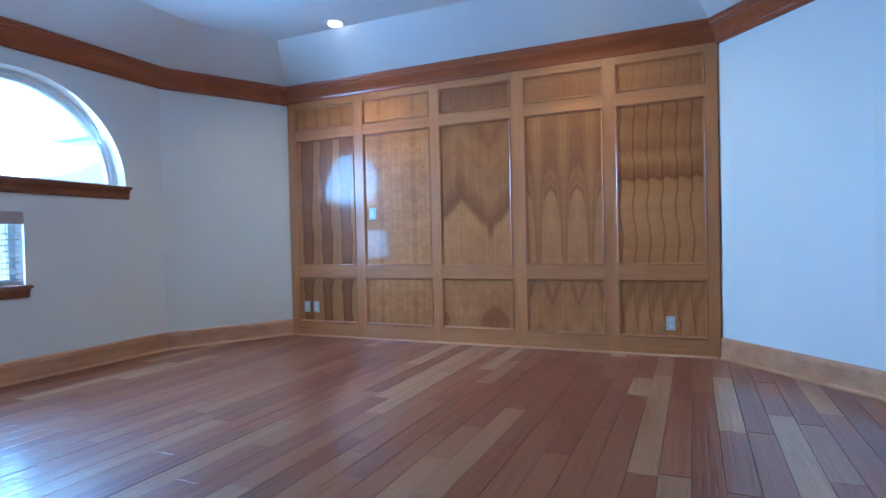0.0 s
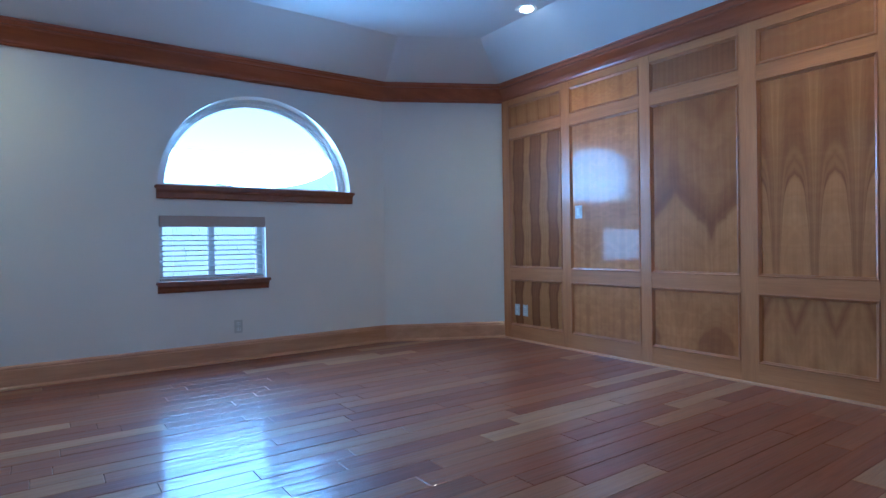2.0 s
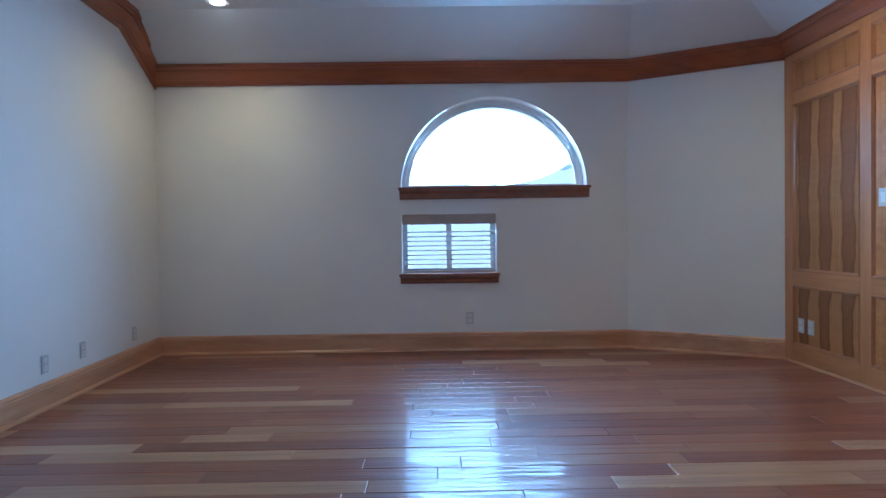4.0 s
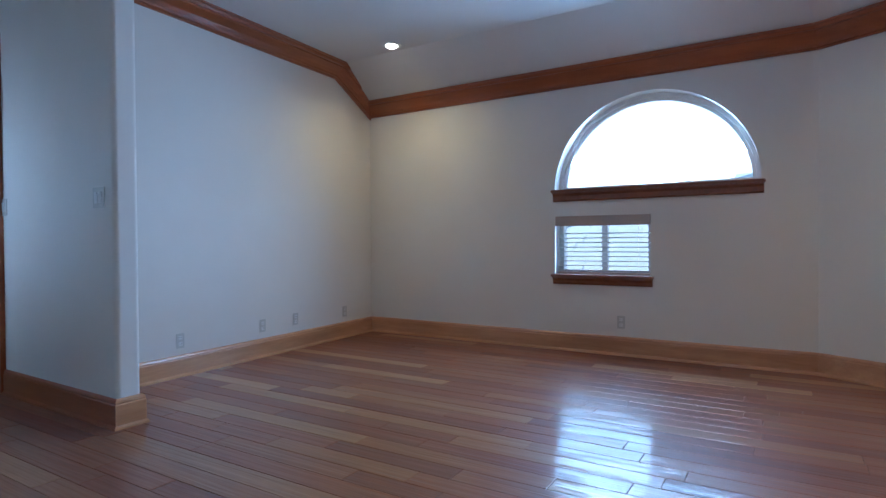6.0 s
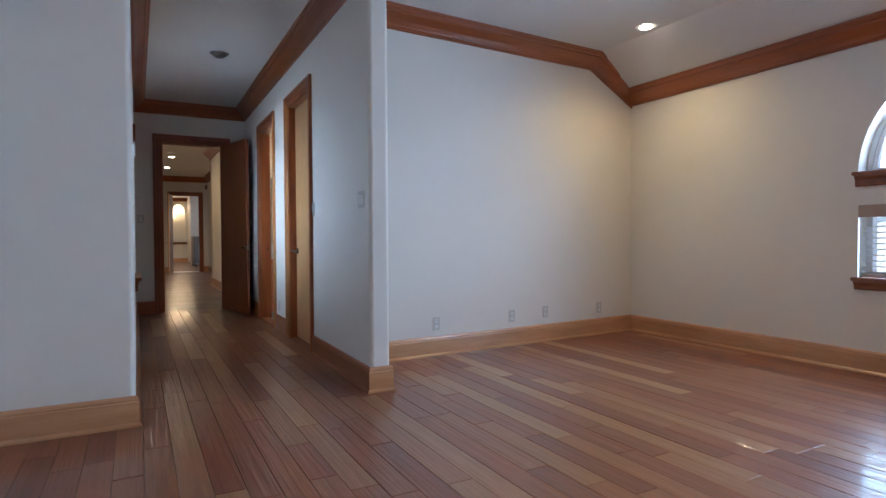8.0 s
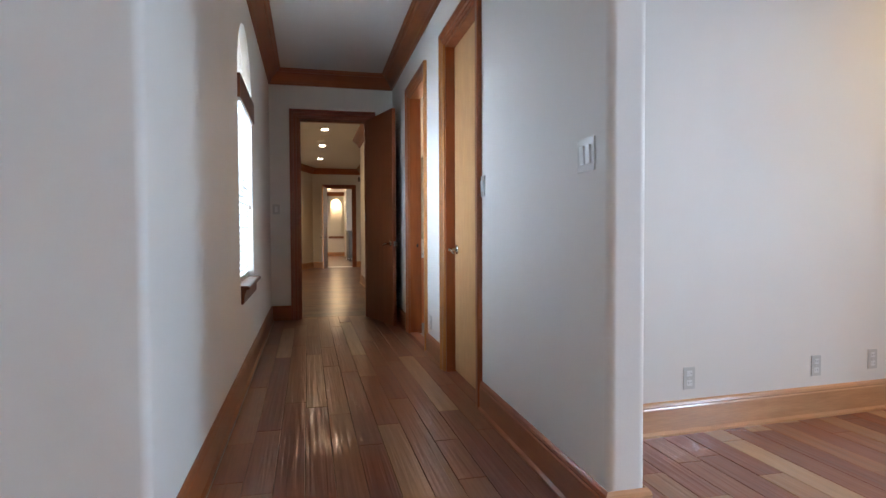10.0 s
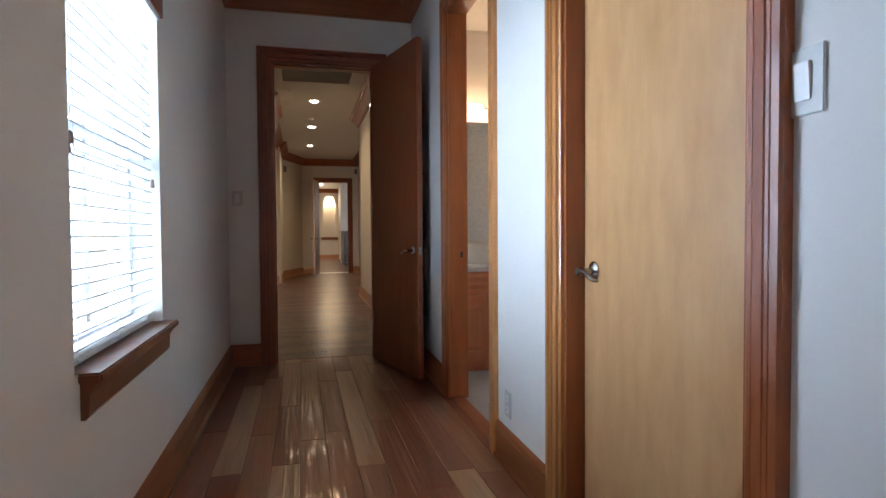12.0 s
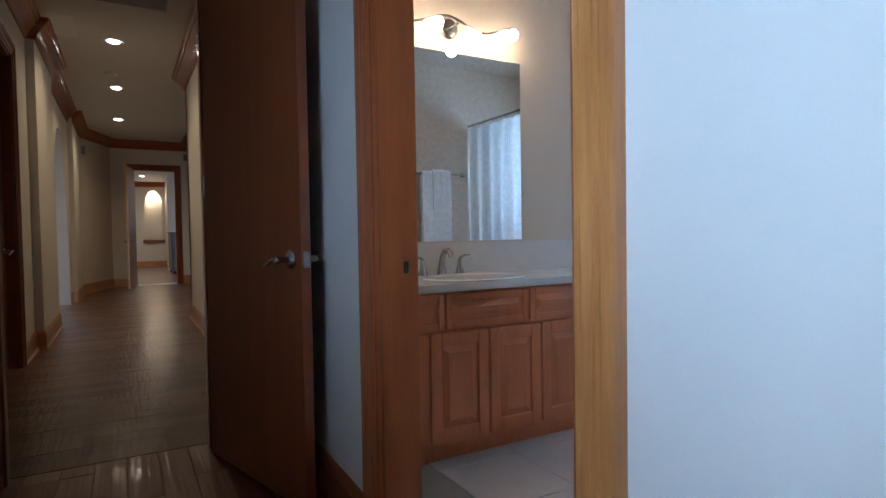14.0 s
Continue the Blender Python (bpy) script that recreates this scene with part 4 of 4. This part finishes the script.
def raised(x0, x1, z0, z1, name):
    m0 = 0.055 if z1 - z0 > 0.3 else 0.03
    d = part(name, boxes((x0, x1, VF - 0.02, VF - 0.008, z0, z1)), VANITY, vanity)
    for row in ((x0, x0 + m0, z0, z1), (x1 - m0, x1, z0, z1), (x0 + m0, x1 - m0, z0, z0 + m0), (x0 + m0, x1 - m0, z1 - m0, z1)):
        part("frame", boxes((row[0], row[1], VF - 0.008, VF + 0.004, row[2], row[3])), VANITY, d, bevel=0.003)
    bm = bmesh.new()
    r = []
    for w, y in ((m0 + 0.004, VF - 0.008), (m0 + 0.008, VF - 0.006), (m0 + 0.03, VF + 0.001), (m0 + 0.032, VF + 0.003)):
        r.append([bm.verts.new(p) for p in ((x0 + w, y, z0 + w), (x1 - w, y, z0 + w), (x1 - w, y, z1 - w), (x0 + w, y, z1 - w))])
    for p, q in zip(r, r[1:]):
        for k in range(4):
            bm.faces.new((p[k], p[(k + 1) % 4], q[(k + 1) % 4], q[k]))
    bm.faces.new(r[-1])
    bm.faces.new(r[0][::-1])
    part("raised_panel", bm, VANITY, d)


for x0, x1 in ((-1.352, -1.10), (-1.655, -1.36), (-1.952, -1.664), (-2.26, -1.96), (-2.57, -2.268), (-2.88, -2.578)):
    raised(x0, x1, 0.115, 0.585, "cabinet_door")
for x0, x1 in ((-1.431, -1.10), (-1.881, -1.437), (-2.33, -1.89), (-2.88, -2.34)):
    raised(x0, x1, 0.602, 0.752, "drawer")
top = thing("marble_countertop", pose(0, 0, 0), "pale cultured marble vanity top with a moulded basin", "countertop")
part("slab", boxes((-2.92, -1.065, BS + 0.002, VF + 0.03, 0.766, 0.8)), MARBLE, top, bevel=0.008)
part("backsplash", boxes((-2.92, -1.065, BS + 0.002, BS + 0.022, 0.8, 0.965)), MARBLE, top, bevel=0.003)
part("basin_rim", lathe(bmesh.new(), [(0.24, 0.0005), (0.235, 0.006), (0.22, 0.007), (0.2, 0.003), (0.1, 0.0025)], 40, pose(-1.73, -4.28, 0.8) @ Matrix.Diagonal((1.15, 0.8, 1, 1))), MARBLE, top, smooth=True)
faucet = thing("basin_faucet", pose(-1.67, BS + 0.1, 0.8), "brushed nickel widespread faucet with two lever handles", "faucet")
part("spout", tube(bmesh.new(), [(0, 0, 0), (0, 0.002, 0.05), (0, 0.012, 0.095), (0, 0.04, 0.125), (0, 0.075, 0.128), (0, 0.1, 0.108), (0, 0.105, 0.095)], [0.026, 0.018, 0.015, 0.014, 0.014, 0.015, 0.014]), NICKEL, faucet, smooth=True)
for x, s in ((-0.11, -1), (0.11, 1)):
    t = part("tap", tube(bmesh.new(), [(x, 0, 0), (x, 0, 0.012), (x, 0, 0.045), (x, 0, 0.075)], [0.026, 0.024, 0.013, 0.011]), NICKEL, faucet, smooth=True)
    part("tap_lever", tube(bmesh.new(), [(x, 0, 0.075), (x + 0.01 * s, 0.0, 0.09), (x + 0.035 * s, 0.002, 0.098), (x + 0.065 * s, 0.004, 0.1)], [0.011, 0.008, 0.006, 0.005]), NICKEL, t, smooth=True)
mirror = tagged(part("bathroom_mirror", boxes((-2.26, -1.16, BS + 0.001, BS + 0.006, 0.972, 1.985)), MIRROR), "large frameless mirror on the wall over the vanity", "mirror")
light = thing("vanity_light", pose(-1.79, BS, 2.11), "nickel wave bar light with four lit globes", "wall light")
part("canopy", lathe(bmesh.new(), [(0.055, 0), (0.055, 0.01), (0.045, 0.022), (0.02, 0.026)], 28, pose(0, 0, 0, -90)), NICKEL, light, smooth=True)
part("wave_bar", tube(bmesh.new(), [(0.42 - 0.043 * k, 0.1, 0.03 * math.sin(k * 0.63 + 2.6)) for k in range(19)], 0.006, 10), NICKEL, light, smooth=True)
part("arm", rod(bmesh.new(), (0, 0.0, 0), (0, 0.1, 0), 0.008), NICKEL, light)
for x, dz in ((0.37, -0.04), (0.14, -0.03), (-0.09, -0.07), (-0.327, -0.023)):
    part("globe", ball(bmesh.new(), (x, 0.135, dz), 0.031, 20), GLOBE, light, "lit frosted globe", smooth=True)
# towel bar, towel and shower curtain opposite the mirror
rail = thing("towel_bar", pose(0, 0, 0), "nickel towel bar on the bathroom wall", "towel rail")
part("bar", rod(bmesh.new(), (-3.42, BN - 0.07, 1.62), (-2.72, BN - 0.07, 1.62), 0.008), NICKEL, rail)
for x in (-3.4, -2.74):
    part("bracket", boxes((x - 0.014, x + 0.014, BN - 0.08, BN, 1.6, 1.64)), NICKEL, rail, bevel=0.003)


def towel(x0, x1, z0, z1, out, label):
    """A folded towel over the bar: one closed thick cloth, softly waved across its width."""
    bm = bmesh.new()
    n, mid = 16, (z0 + z1) / 2
    rows = []
    for i in range(n + 1):
        w = 0.003 * math.sin(i * 1.1)
        loop = ((-out - 0.01 + w, z0), (-out - 0.01 - w, mid), (-out - 0.006, z1 - 0.02), (0.0, z1 + 0.006), (out + 0.006, z1 - 0.02), (out + 0.008, z0 + 0.05), (out, z0 + 0.05), (out - 0.002, z1 - 0.03), (0.0, z1 - 0.006), (-out + 0.002, z1 - 0.03), (-out + w, mid), (-out + w, z0))
        rows.append([bm.verts.new((x0 + (x1 - x0) * i / n, BN - 0.07 + y, z)) for y, z in loop])
    for p, q in zip(rows, rows[1:]):
        for k in range(len(p)):
            bm.faces.new((p[k], p[(k + 1) % len(p)], q[(k + 1) % len(p)], q[k]))
    bm.faces.new(rows[0][::-1])
    bm.faces.new(rows[-1])
    return tagged(part("hanging_towel", bm, CLOTH, None, smooth=True), label, "towel")


towel(-3.22, -2.88, 0.85, 1.645, 0.02, "white bath towel hung over the towel bar")
towel(-3.2, -3.0, 1.25, 1.66, 0.034, "small white hand towel over the bath towel")
rail = thing("shower_rod", pose(0, 0, 0), "nickel shower curtain rod", "curtain rod")
part("rod", rod(bmesh.new(), (-3.5, BS, 2.15), (-3.5, BN, 2.15), 0.012), NICKEL, rail)
bm = bmesh.new()
cols = []
for k in range(121):
    y = BN - 0.02 - 2.4 * k / 120
    w = 0.03 * math.sin(k * 0.62) + 0.012 * math.sin(k * 0.23)
    cols.append([bm.verts.new((-3.5 + w * f, y, z)) for z, f in ((2.11, 0.5), (1.6, 0.8), (0.2, 1.1))])
for p, q in zip(cols, cols[1:]):
    for k in range(2):
        bm.faces.new((p[k], p[k + 1], q[k + 1], q[k]))
bmesh.ops.solidify(bm, geom=list(bm.faces), thickness=0.002)
bmesh.ops.recalc_face_normals(bm, faces=list(bm.faces))
curtain = tagged(part("shower_curtain", bm, CURTAIN, None), "white fabric shower curtain hanging from a rod", "shower curtain")
for k in range(12):
    part("curtain_ring", tube(bmesh.new(), [(-3.5 + 0.02 * math.cos(a), BN - 0.1 - 0.2 * k, 2.142 + 0.022 * math.sin(a)) for a in (2 * math.pi * j / 12 for j in range(13))], 0.002, 6), NICKEL, curtain)

# ---- the far hall behind the open door ----
FE, FW, FD = 0.50, -0.95, -15.30
wall("wall_far_hall_west", (FW, -4.93), (FW, -9.7), 0.14, overlap=(0, 0))
wall("wall_far_hall_west_return", (FW, -9.7), (-1.47, -9.7), 0.14)
wall("wall_far_hall_west_end", (-1.47, -9.7), (-1.47, FD), 0.14, overlap=(0.14, 0.14))
wall("wall_far_hall_end", (-1.47, FD), (0.05, FD), 0.14, openings=[(-1.22 + 1.47, -0.40 + 1.47, 0, 2.42)])
wall("wall_far_hall_diagonal", (-0.02, FD), (0.43, -14.1), 0.14, overlap=(0.1, 0))
wall("wall_far_hall_pier", (0.43, -14.1), (0.43, -12.55), 0.14)
wall("wall_far_hall_arch", (0.50, -12.6), (0.50, -9.7), 0.3, arches=[(0.35, 2.55, 0.0, 2.5)])
wall("wall_far_hall_jog", (0.43, -9.7), (0.43, -8.3), 0.2)
wall("wall_far_hall_east", (FE, -8.3), (FE, -4.93), 0.14, openings=[(0.85, 1.75, 0, DOOR_H)])
wall("wall_beyond_arch", (1.6, -13.5), (1.6, -9.0), 0.1)
setting("ceiling_far_hall", boxes((-1.6, 1.7, FD - 0.14, -4.93, HIGH, HIGH + 0.1)), CEIL, "white painted ceiling of the far hall", "ceiling")
mould("trim_crown", CROWN, level([(FW, -4.93), (FW, -9.7), (-1.47, -9.7), (-1.47, FD), (-0.02, FD), (0.43, -14.1), (0.43, -12.6), (0.50, -12.6), (0.50, -9.7), (0.43, -9.7), (0.43, -8.3), (FE, -8.3), (FE, -4.93)], HIGH), CROWN_X, CROWN_Y, CROWN_LABEL, "crown moulding")
mould("baseboard", SKIRT, level([(FW, -4.93), (FW, -9.7), (-1.47, -9.7), (-1.47, FD), (-1.32, FD)], 0), BASE_X, BASE_Y, BASE_LABEL, "baseboard")
mould("baseboard", SKIRT, level([(-0.30, FD), (-0.02, FD), (0.43, -14.1), (0.43, -12.6), (0.50, -12.6), (0.50, -12.25)], 0), BASE_X, BASE_Y, BASE_LABEL, "baseboard")
mould("baseboard", SKIRT, level([(0.50, -10.05), (0.50, -9.7), (0.43, -9.7), (0.43, -8.3), (FE, -8.3), (FE, -7.55)], 0), BASE_X, BASE_Y, BASE_LABEL, "baseboard")
casing("door_frame_4", (-1.47, FD), (0.05, FD), 0.25, 1.07, 2.42, 0.14, "dark wood casing at the end of the far hall", 0.0, RED_DOOR)
casing("door_frame_5", (FE, -8.3), (FE, -4.93), 0.85, 1.75, DOOR_H, 0.14, "dark cherry door casing in the far hall", 0.11, RED_DOOR)
mfe, _ = along((FE, -8.3), (FE, -4.93))
door = thing("far_hall_side_door", mfe, "closed dark cherry door in the far hall", "door")
part("leaf", boxes((0.87, 1.73, -0.108, -0.068, 0.012, DOOR_H - 0.022)), RED_DOOR, door, bevel=0.0015)
lever(door, pose(0.95, -0.068, 0.925), 1)
door = thing("far_hall_door", along((-0.41, FD + 0.01), (-0.27, FD + 0.82))[0], "open pale painted door at the far end", "door")
part("leaf", boxes((0, 0.8, 0.0, 0.04, 0.012, 2.4)), BIRCH, door, bevel=0.0015)
lever(door, pose(0.73, 0.04, 0.93), -1)
lever(door, pose(0.73, 0.0, 0.93, 0, 0, 180), 1)
grille = thing("return_air_grille", pose(-0.2, -7.1, HIGH), "dark return air grille in a white frame on the ceiling", "air vent")
for row in ((-0.45, 0.45, -0.43, -0.39, -0.014, -0.001), (-0.45, 0.45, 0.39, 0.43, -0.014, -0.001), (-0.45, -0.41, -0.39, 0.39, -0.014, -0.001), (0.41, 0.45, -0.39, 0.39, -0.014, -0.001)):
    part("frame", boxes(row), WHITE, grille, bevel=0.003)
part("backing", boxes((-0.41, 0.41, -0.39, 0.39, -0.004, -0.002)), GREY, grille)
for k in range(26):
    part("slat", boxes((-0.41, 0.41, -0.375 + 0.03 * k, -0.372 + 0.03 * k, -0.012, -0.004)), WHITE, grille)
vent = thing("supply_vent", pose(0.2, -8.3, HIGH), "white supply air vent on the ceiling", "air vent")
part("frame", boxes((-0.1, 0.1, -0.32, 0.32, -0.008, -0.001)), WHITE, vent, bevel=0.002)
for k in range(6):
    part("slat", boxes((-0.08 + 0.03 * k, -0.075 + 0.03 * k, -0.29, 0.29, -0.014, -0.008)), WHITE, vent)
det = thing("smoke_detector", pose(-0.15, -9.9, HIGH), "round white smoke detector on the ceiling", "smoke detector")
part("cover", lathe(bmesh.new(), [(0.07, -0.001), (0.068, -0.02), (0.055, -0.034), (0.02, -0.038)], 24), WHITE, det, smooth=True)
spk = thing("corner_sensor", pose(0.36, -13.9, 2.6), "small dark corner sensor under the crown", "sensor")
part("housing", boxes((-0.03, 0.03, -0.04, 0.04, -0.09, 0.05)), DARKMETAL, spk, bevel=0.008)
spk = thing("corner_sensor", pose(-1.4, -15.1, 2.7), "small dark corner sensor under the crown", "sensor")
part("housing", boxes((-0.03, 0.03, -0.04, 0.04, -0.09, 0.05)), DARKMETAL, spk, bevel=0.008)

# ---- the room past the far door ----
RY = -24.0
NX = -1.13
wall("wall_last_room_end", (-2.6, RY), (1.2, RY), 0.3, openings=[(NX - 0.27 + 2.6, NX + 0.27 + 2.6, 0.9, 2.1)], arches=[(NX - 0.27 + 2.6, NX + 0.27 + 2.6, 2.1, 0.5)], label="warm off-white painted wall with an arched niche")
setting("wall_niche_back", boxes((NX - 0.5, NX + 0.5, RY - 0.34, RY - 0.28, 0.6, 2.9)), WALL, "back of the arched wall niche", "wall")
tagged(part("niche_ledge", boxes((NX - 0.34, NX + 0.34, RY - 0.28, RY + 0.06, 0.8, 0.9)), SILL, None, bevel=0.006), "reddish wood ledge in the wall niche", "ledge", kind="structure")
lamp("niche_lamp", "POINT", pose(NX, RY - 0.12, 2.45), 2.2, WARM, radius=0.03)
wall("wall_last_room_west", (-2.6, FD - 0.14), (-2.6, -20.5), 0.14)
wall("wall_last_room_west_face", (-2.6, -20.5), (-1.36, -20.5), 0.14)
wall("wall_last_room_west_end", (-1.5, -20.64), (-1.5, RY), 0.14)
wall("wall_last_room_east", (1.2, RY), (1.2, FD - 0.14), 0.14)
setting("ceiling_last_room", boxes((-2.7, 1.3, RY - 0.3, FD - 0.14, HIGH - 0.1, HIGH)), CEIL, "white painted ceiling of the last room", "ceiling")
mould("baseboard", SKIRT, level([(-1.5, RY), (1.2, RY)], 0), BASE_X, BASE_Y, BASE_LABEL, "baseboard")
mould("trim_crown", CROWN, level([(-1.5, RY), (1.2, RY)], HIGH - 0.1), CROWN_X, CROWN_Y, CROWN_LABEL, "crown moulding")
setting("threshold_far", boxes((-1.20, -0.42, FD - 0.34, FD - 0.0, -0.01, 0.006)), TILE, "pale stone threshold at the far door", "threshold", bevel=0.002)
for y in (-17.6, -21.8):
    downlight(-0.75, y, HIGH - 0.1, True, "lit round recessed ceiling light in the last room", 20, WARM)
cab = thing("black_console", pose(-1.42, -19.3, 0), "black console cabinet on turned feet", "cabinet")
part("body", boxes((-0.5, 0.1, -0.6, 0.6, 0.12, 1.1)), BLACKWOOD, cab, bevel=0.006)
part("top", boxes((-0.52, 0.13, -0.63, 0.63, 1.1, 1.135)), BLACKWOOD, cab, bevel=0.006)
for x in (-0.45, 0.05):
    for y in (-0.55, 0.55):
        part("foot", lathe(bmesh.new(), [(0.02, 0.0), (0.03, 0.03), (0.022, 0.08), (0.035, 0.12)], 12, pose(x, y, 0)), BLACKWOOD, cab, smooth=True)

# ---- outside: roof next to the window, ground ----
setting("ground", boxes((-400, 400, -400, 400, -3.6, -3.4)), GROUND, "dry pale ground outside", "ground")
haze = glow("bright_sky_haze", (0.8, 0.92, 1.0), 0.9)
setting("backdrop", boxes((9.0, 9.1, -14.0, 12.0, -3.4, 9.0)), haze, "plain bright hazy sky outside the hall window", "backdrop")
roof = thing("lower_roof", pose(0, 0, 0), "pale shingled hip roof outside the window", "roof")
hip = lambda y: -8.0 - (y - 3.8) * (2.0 / 3.4)
slope = lambda x: 2.0 + 0.52 * (-8.0 - x)
bm = bmesh.new()
quad = [(-4.75, -4.0), (-4.75, 16.0), (hip(16.0), 16.0), (hip(-1.7), -1.7)]
lo = [bm.verts.new((x, y, slope(x) - 0.03)) for x, y in quad]
hi = [bm.verts.new((x, y, slope(x) - 0.15)) for x, y in quad]
bm.faces.new(lo)
bm.faces.new(hi[::-1])
for k in range(4):
    bm.faces.new((lo[k], hi[k], hi[(k + 1) % 4], lo[(k + 1) % 4]))
part("deck", bm, SHINGLE, roof)
bm = bmesh.new()
rise = math.atan(0.52)
row_d = 0.2
r = 0
while True:
    x = -4.8 - r * row_d * math.cos(rise)
    if x < -13:
        break
    y = -1.0 + (0.14 if r % 2 else 0.0)
    while y < 12.0:
        if hip(y) < x and x - hip(y) < 7:
            w, j = random.uniform(0.24, 0.3), random.uniform(-0.008, 0.012)
            m = pose(x, y, slope(x), 0, math.degrees(rise) + 4, 0)
            box(bm, -0.24 + j, 0.02 + j, 0.0, w - 0.003, 0.0, 0.018 + abs(j), m)
            y += w
        else:
            y += 0.28
    r += 1
tagged(part("shingles", bm, SHINGLE, roof, "staggered rows of pale shingles"), kind="stuff")
part("hip_cap", tube(bmesh.new(), [(hip(y), y, slope(hip(y)) + 0.02) for y in (-1.5, 3.0, 8.0, 14.0)], 0.06, 8), SHINGLE, roof)
bm = bmesh.new()
q = [(hip(-1.7), -1.7), (hip(16.0), 16.0), (-22.0, 16.0), (-22.0, -1.7)]
v = [bm.verts.new((x, y, 2.0 + 0.306 * (y - 3.8) - 0.12 - (0.25 * (hip(y) - x) if x < -20 else 0))) for x, y in q]
bm.faces.new(v)
bmesh.ops.solidify(bm, geom=list(bm.faces), thickness=0.05)
part("far_slope", bm, SHINGLE, roof)

# ---- floors, plank by plank ----
W, GAP = 0.127, 0.0012
floor = setting("floor", boxes((-4.5, 1.6, -4.93, 5.4, -0.08, -0.012)), GROUT, "hand-scraped mixed brown hardwood plank floor", "floor")
far_floor = setting("floor_far_hall", boxes((-2.7, 1.7, RY, -4.93, -0.08, -0.012)), GROUT, "hardwood floor of the far hall in darker plank tones", "floor")
cache = {}


def plank_shape(bm, x, y, length):
    """One board with eased long edges and ends; its top is at zero."""
    w = W - GAP
    r = [[bm.verts.new((x + px, y + py, z)) for px, py in ((i, i), (w - i, i), (w - i, length - GAP - i), (i, length - GAP - i))] for z, i in ((-0.012, 0.0), (-0.0025, 0.0), (-0.0008, 0.0009), (0.0, 0.0032))]
    for p, q in zip(r, r[1:]):
        for k in range(4):
            bm.faces.new((p[k], p[(k + 1) % 4], q[(k + 1) % 4], q[k]))
    bm.faces.new(r[-1])


def plank_mesh(length):
    if length not in cache:
        bm = bmesh.new()
        plank_shape(bm, 0, 0, length)
        cache[length] = finish("plank", bm, PLANK)
    return cache[length]


def inside(x, y0, y1):
    """The stretch of a plank row that lies in the room or the hall."""
    if x + W < -4.40 or x > 1.52:
        return None
    lo = -4.93 if -0.99 < x + W / 2 < 0.6 else (-0.45 if x < -0.99 else 0.55)
    return max(y0, lo), min(y1, 5.22)


rng = random.Random(7)
LENGTHS = (0.46, 0.76, 0.91, 1.07, 1.22, 1.52, 1.83)
loose = bmesh.new()
count = 0
for i in range(-36, 13):
    x = i * W + 0.03
    y = -4.93 - rng.uniform(0, 1.2)
    while y < 5.25:
        length = rng.choice(LENGTHS)
        span = inside(x, y, y + length)
        if span and span[1] - span[0] > 0.012:
            cut = round(max(0.012, span[1] - span[0]), 2)
            near = (-2.9 < x < 1.0 and y > -4.95)
            if near and count < 330:
                p = new("plank", plank_mesh(cut))
                p.parent = floor
                p.location = (x, span[0], rng.uniform(-0.0006, 0.0004))
                p.rotation_euler = (0, rng.uniform(-0.004, 0.004), 0)
                count += 1
            else:
                plank_shape(loose, x, span[0], cut)
        y += length
tagged(part("planks", loose, PLANK, floor, "rows of mixed brown hardwood planks"), kind="stuff")
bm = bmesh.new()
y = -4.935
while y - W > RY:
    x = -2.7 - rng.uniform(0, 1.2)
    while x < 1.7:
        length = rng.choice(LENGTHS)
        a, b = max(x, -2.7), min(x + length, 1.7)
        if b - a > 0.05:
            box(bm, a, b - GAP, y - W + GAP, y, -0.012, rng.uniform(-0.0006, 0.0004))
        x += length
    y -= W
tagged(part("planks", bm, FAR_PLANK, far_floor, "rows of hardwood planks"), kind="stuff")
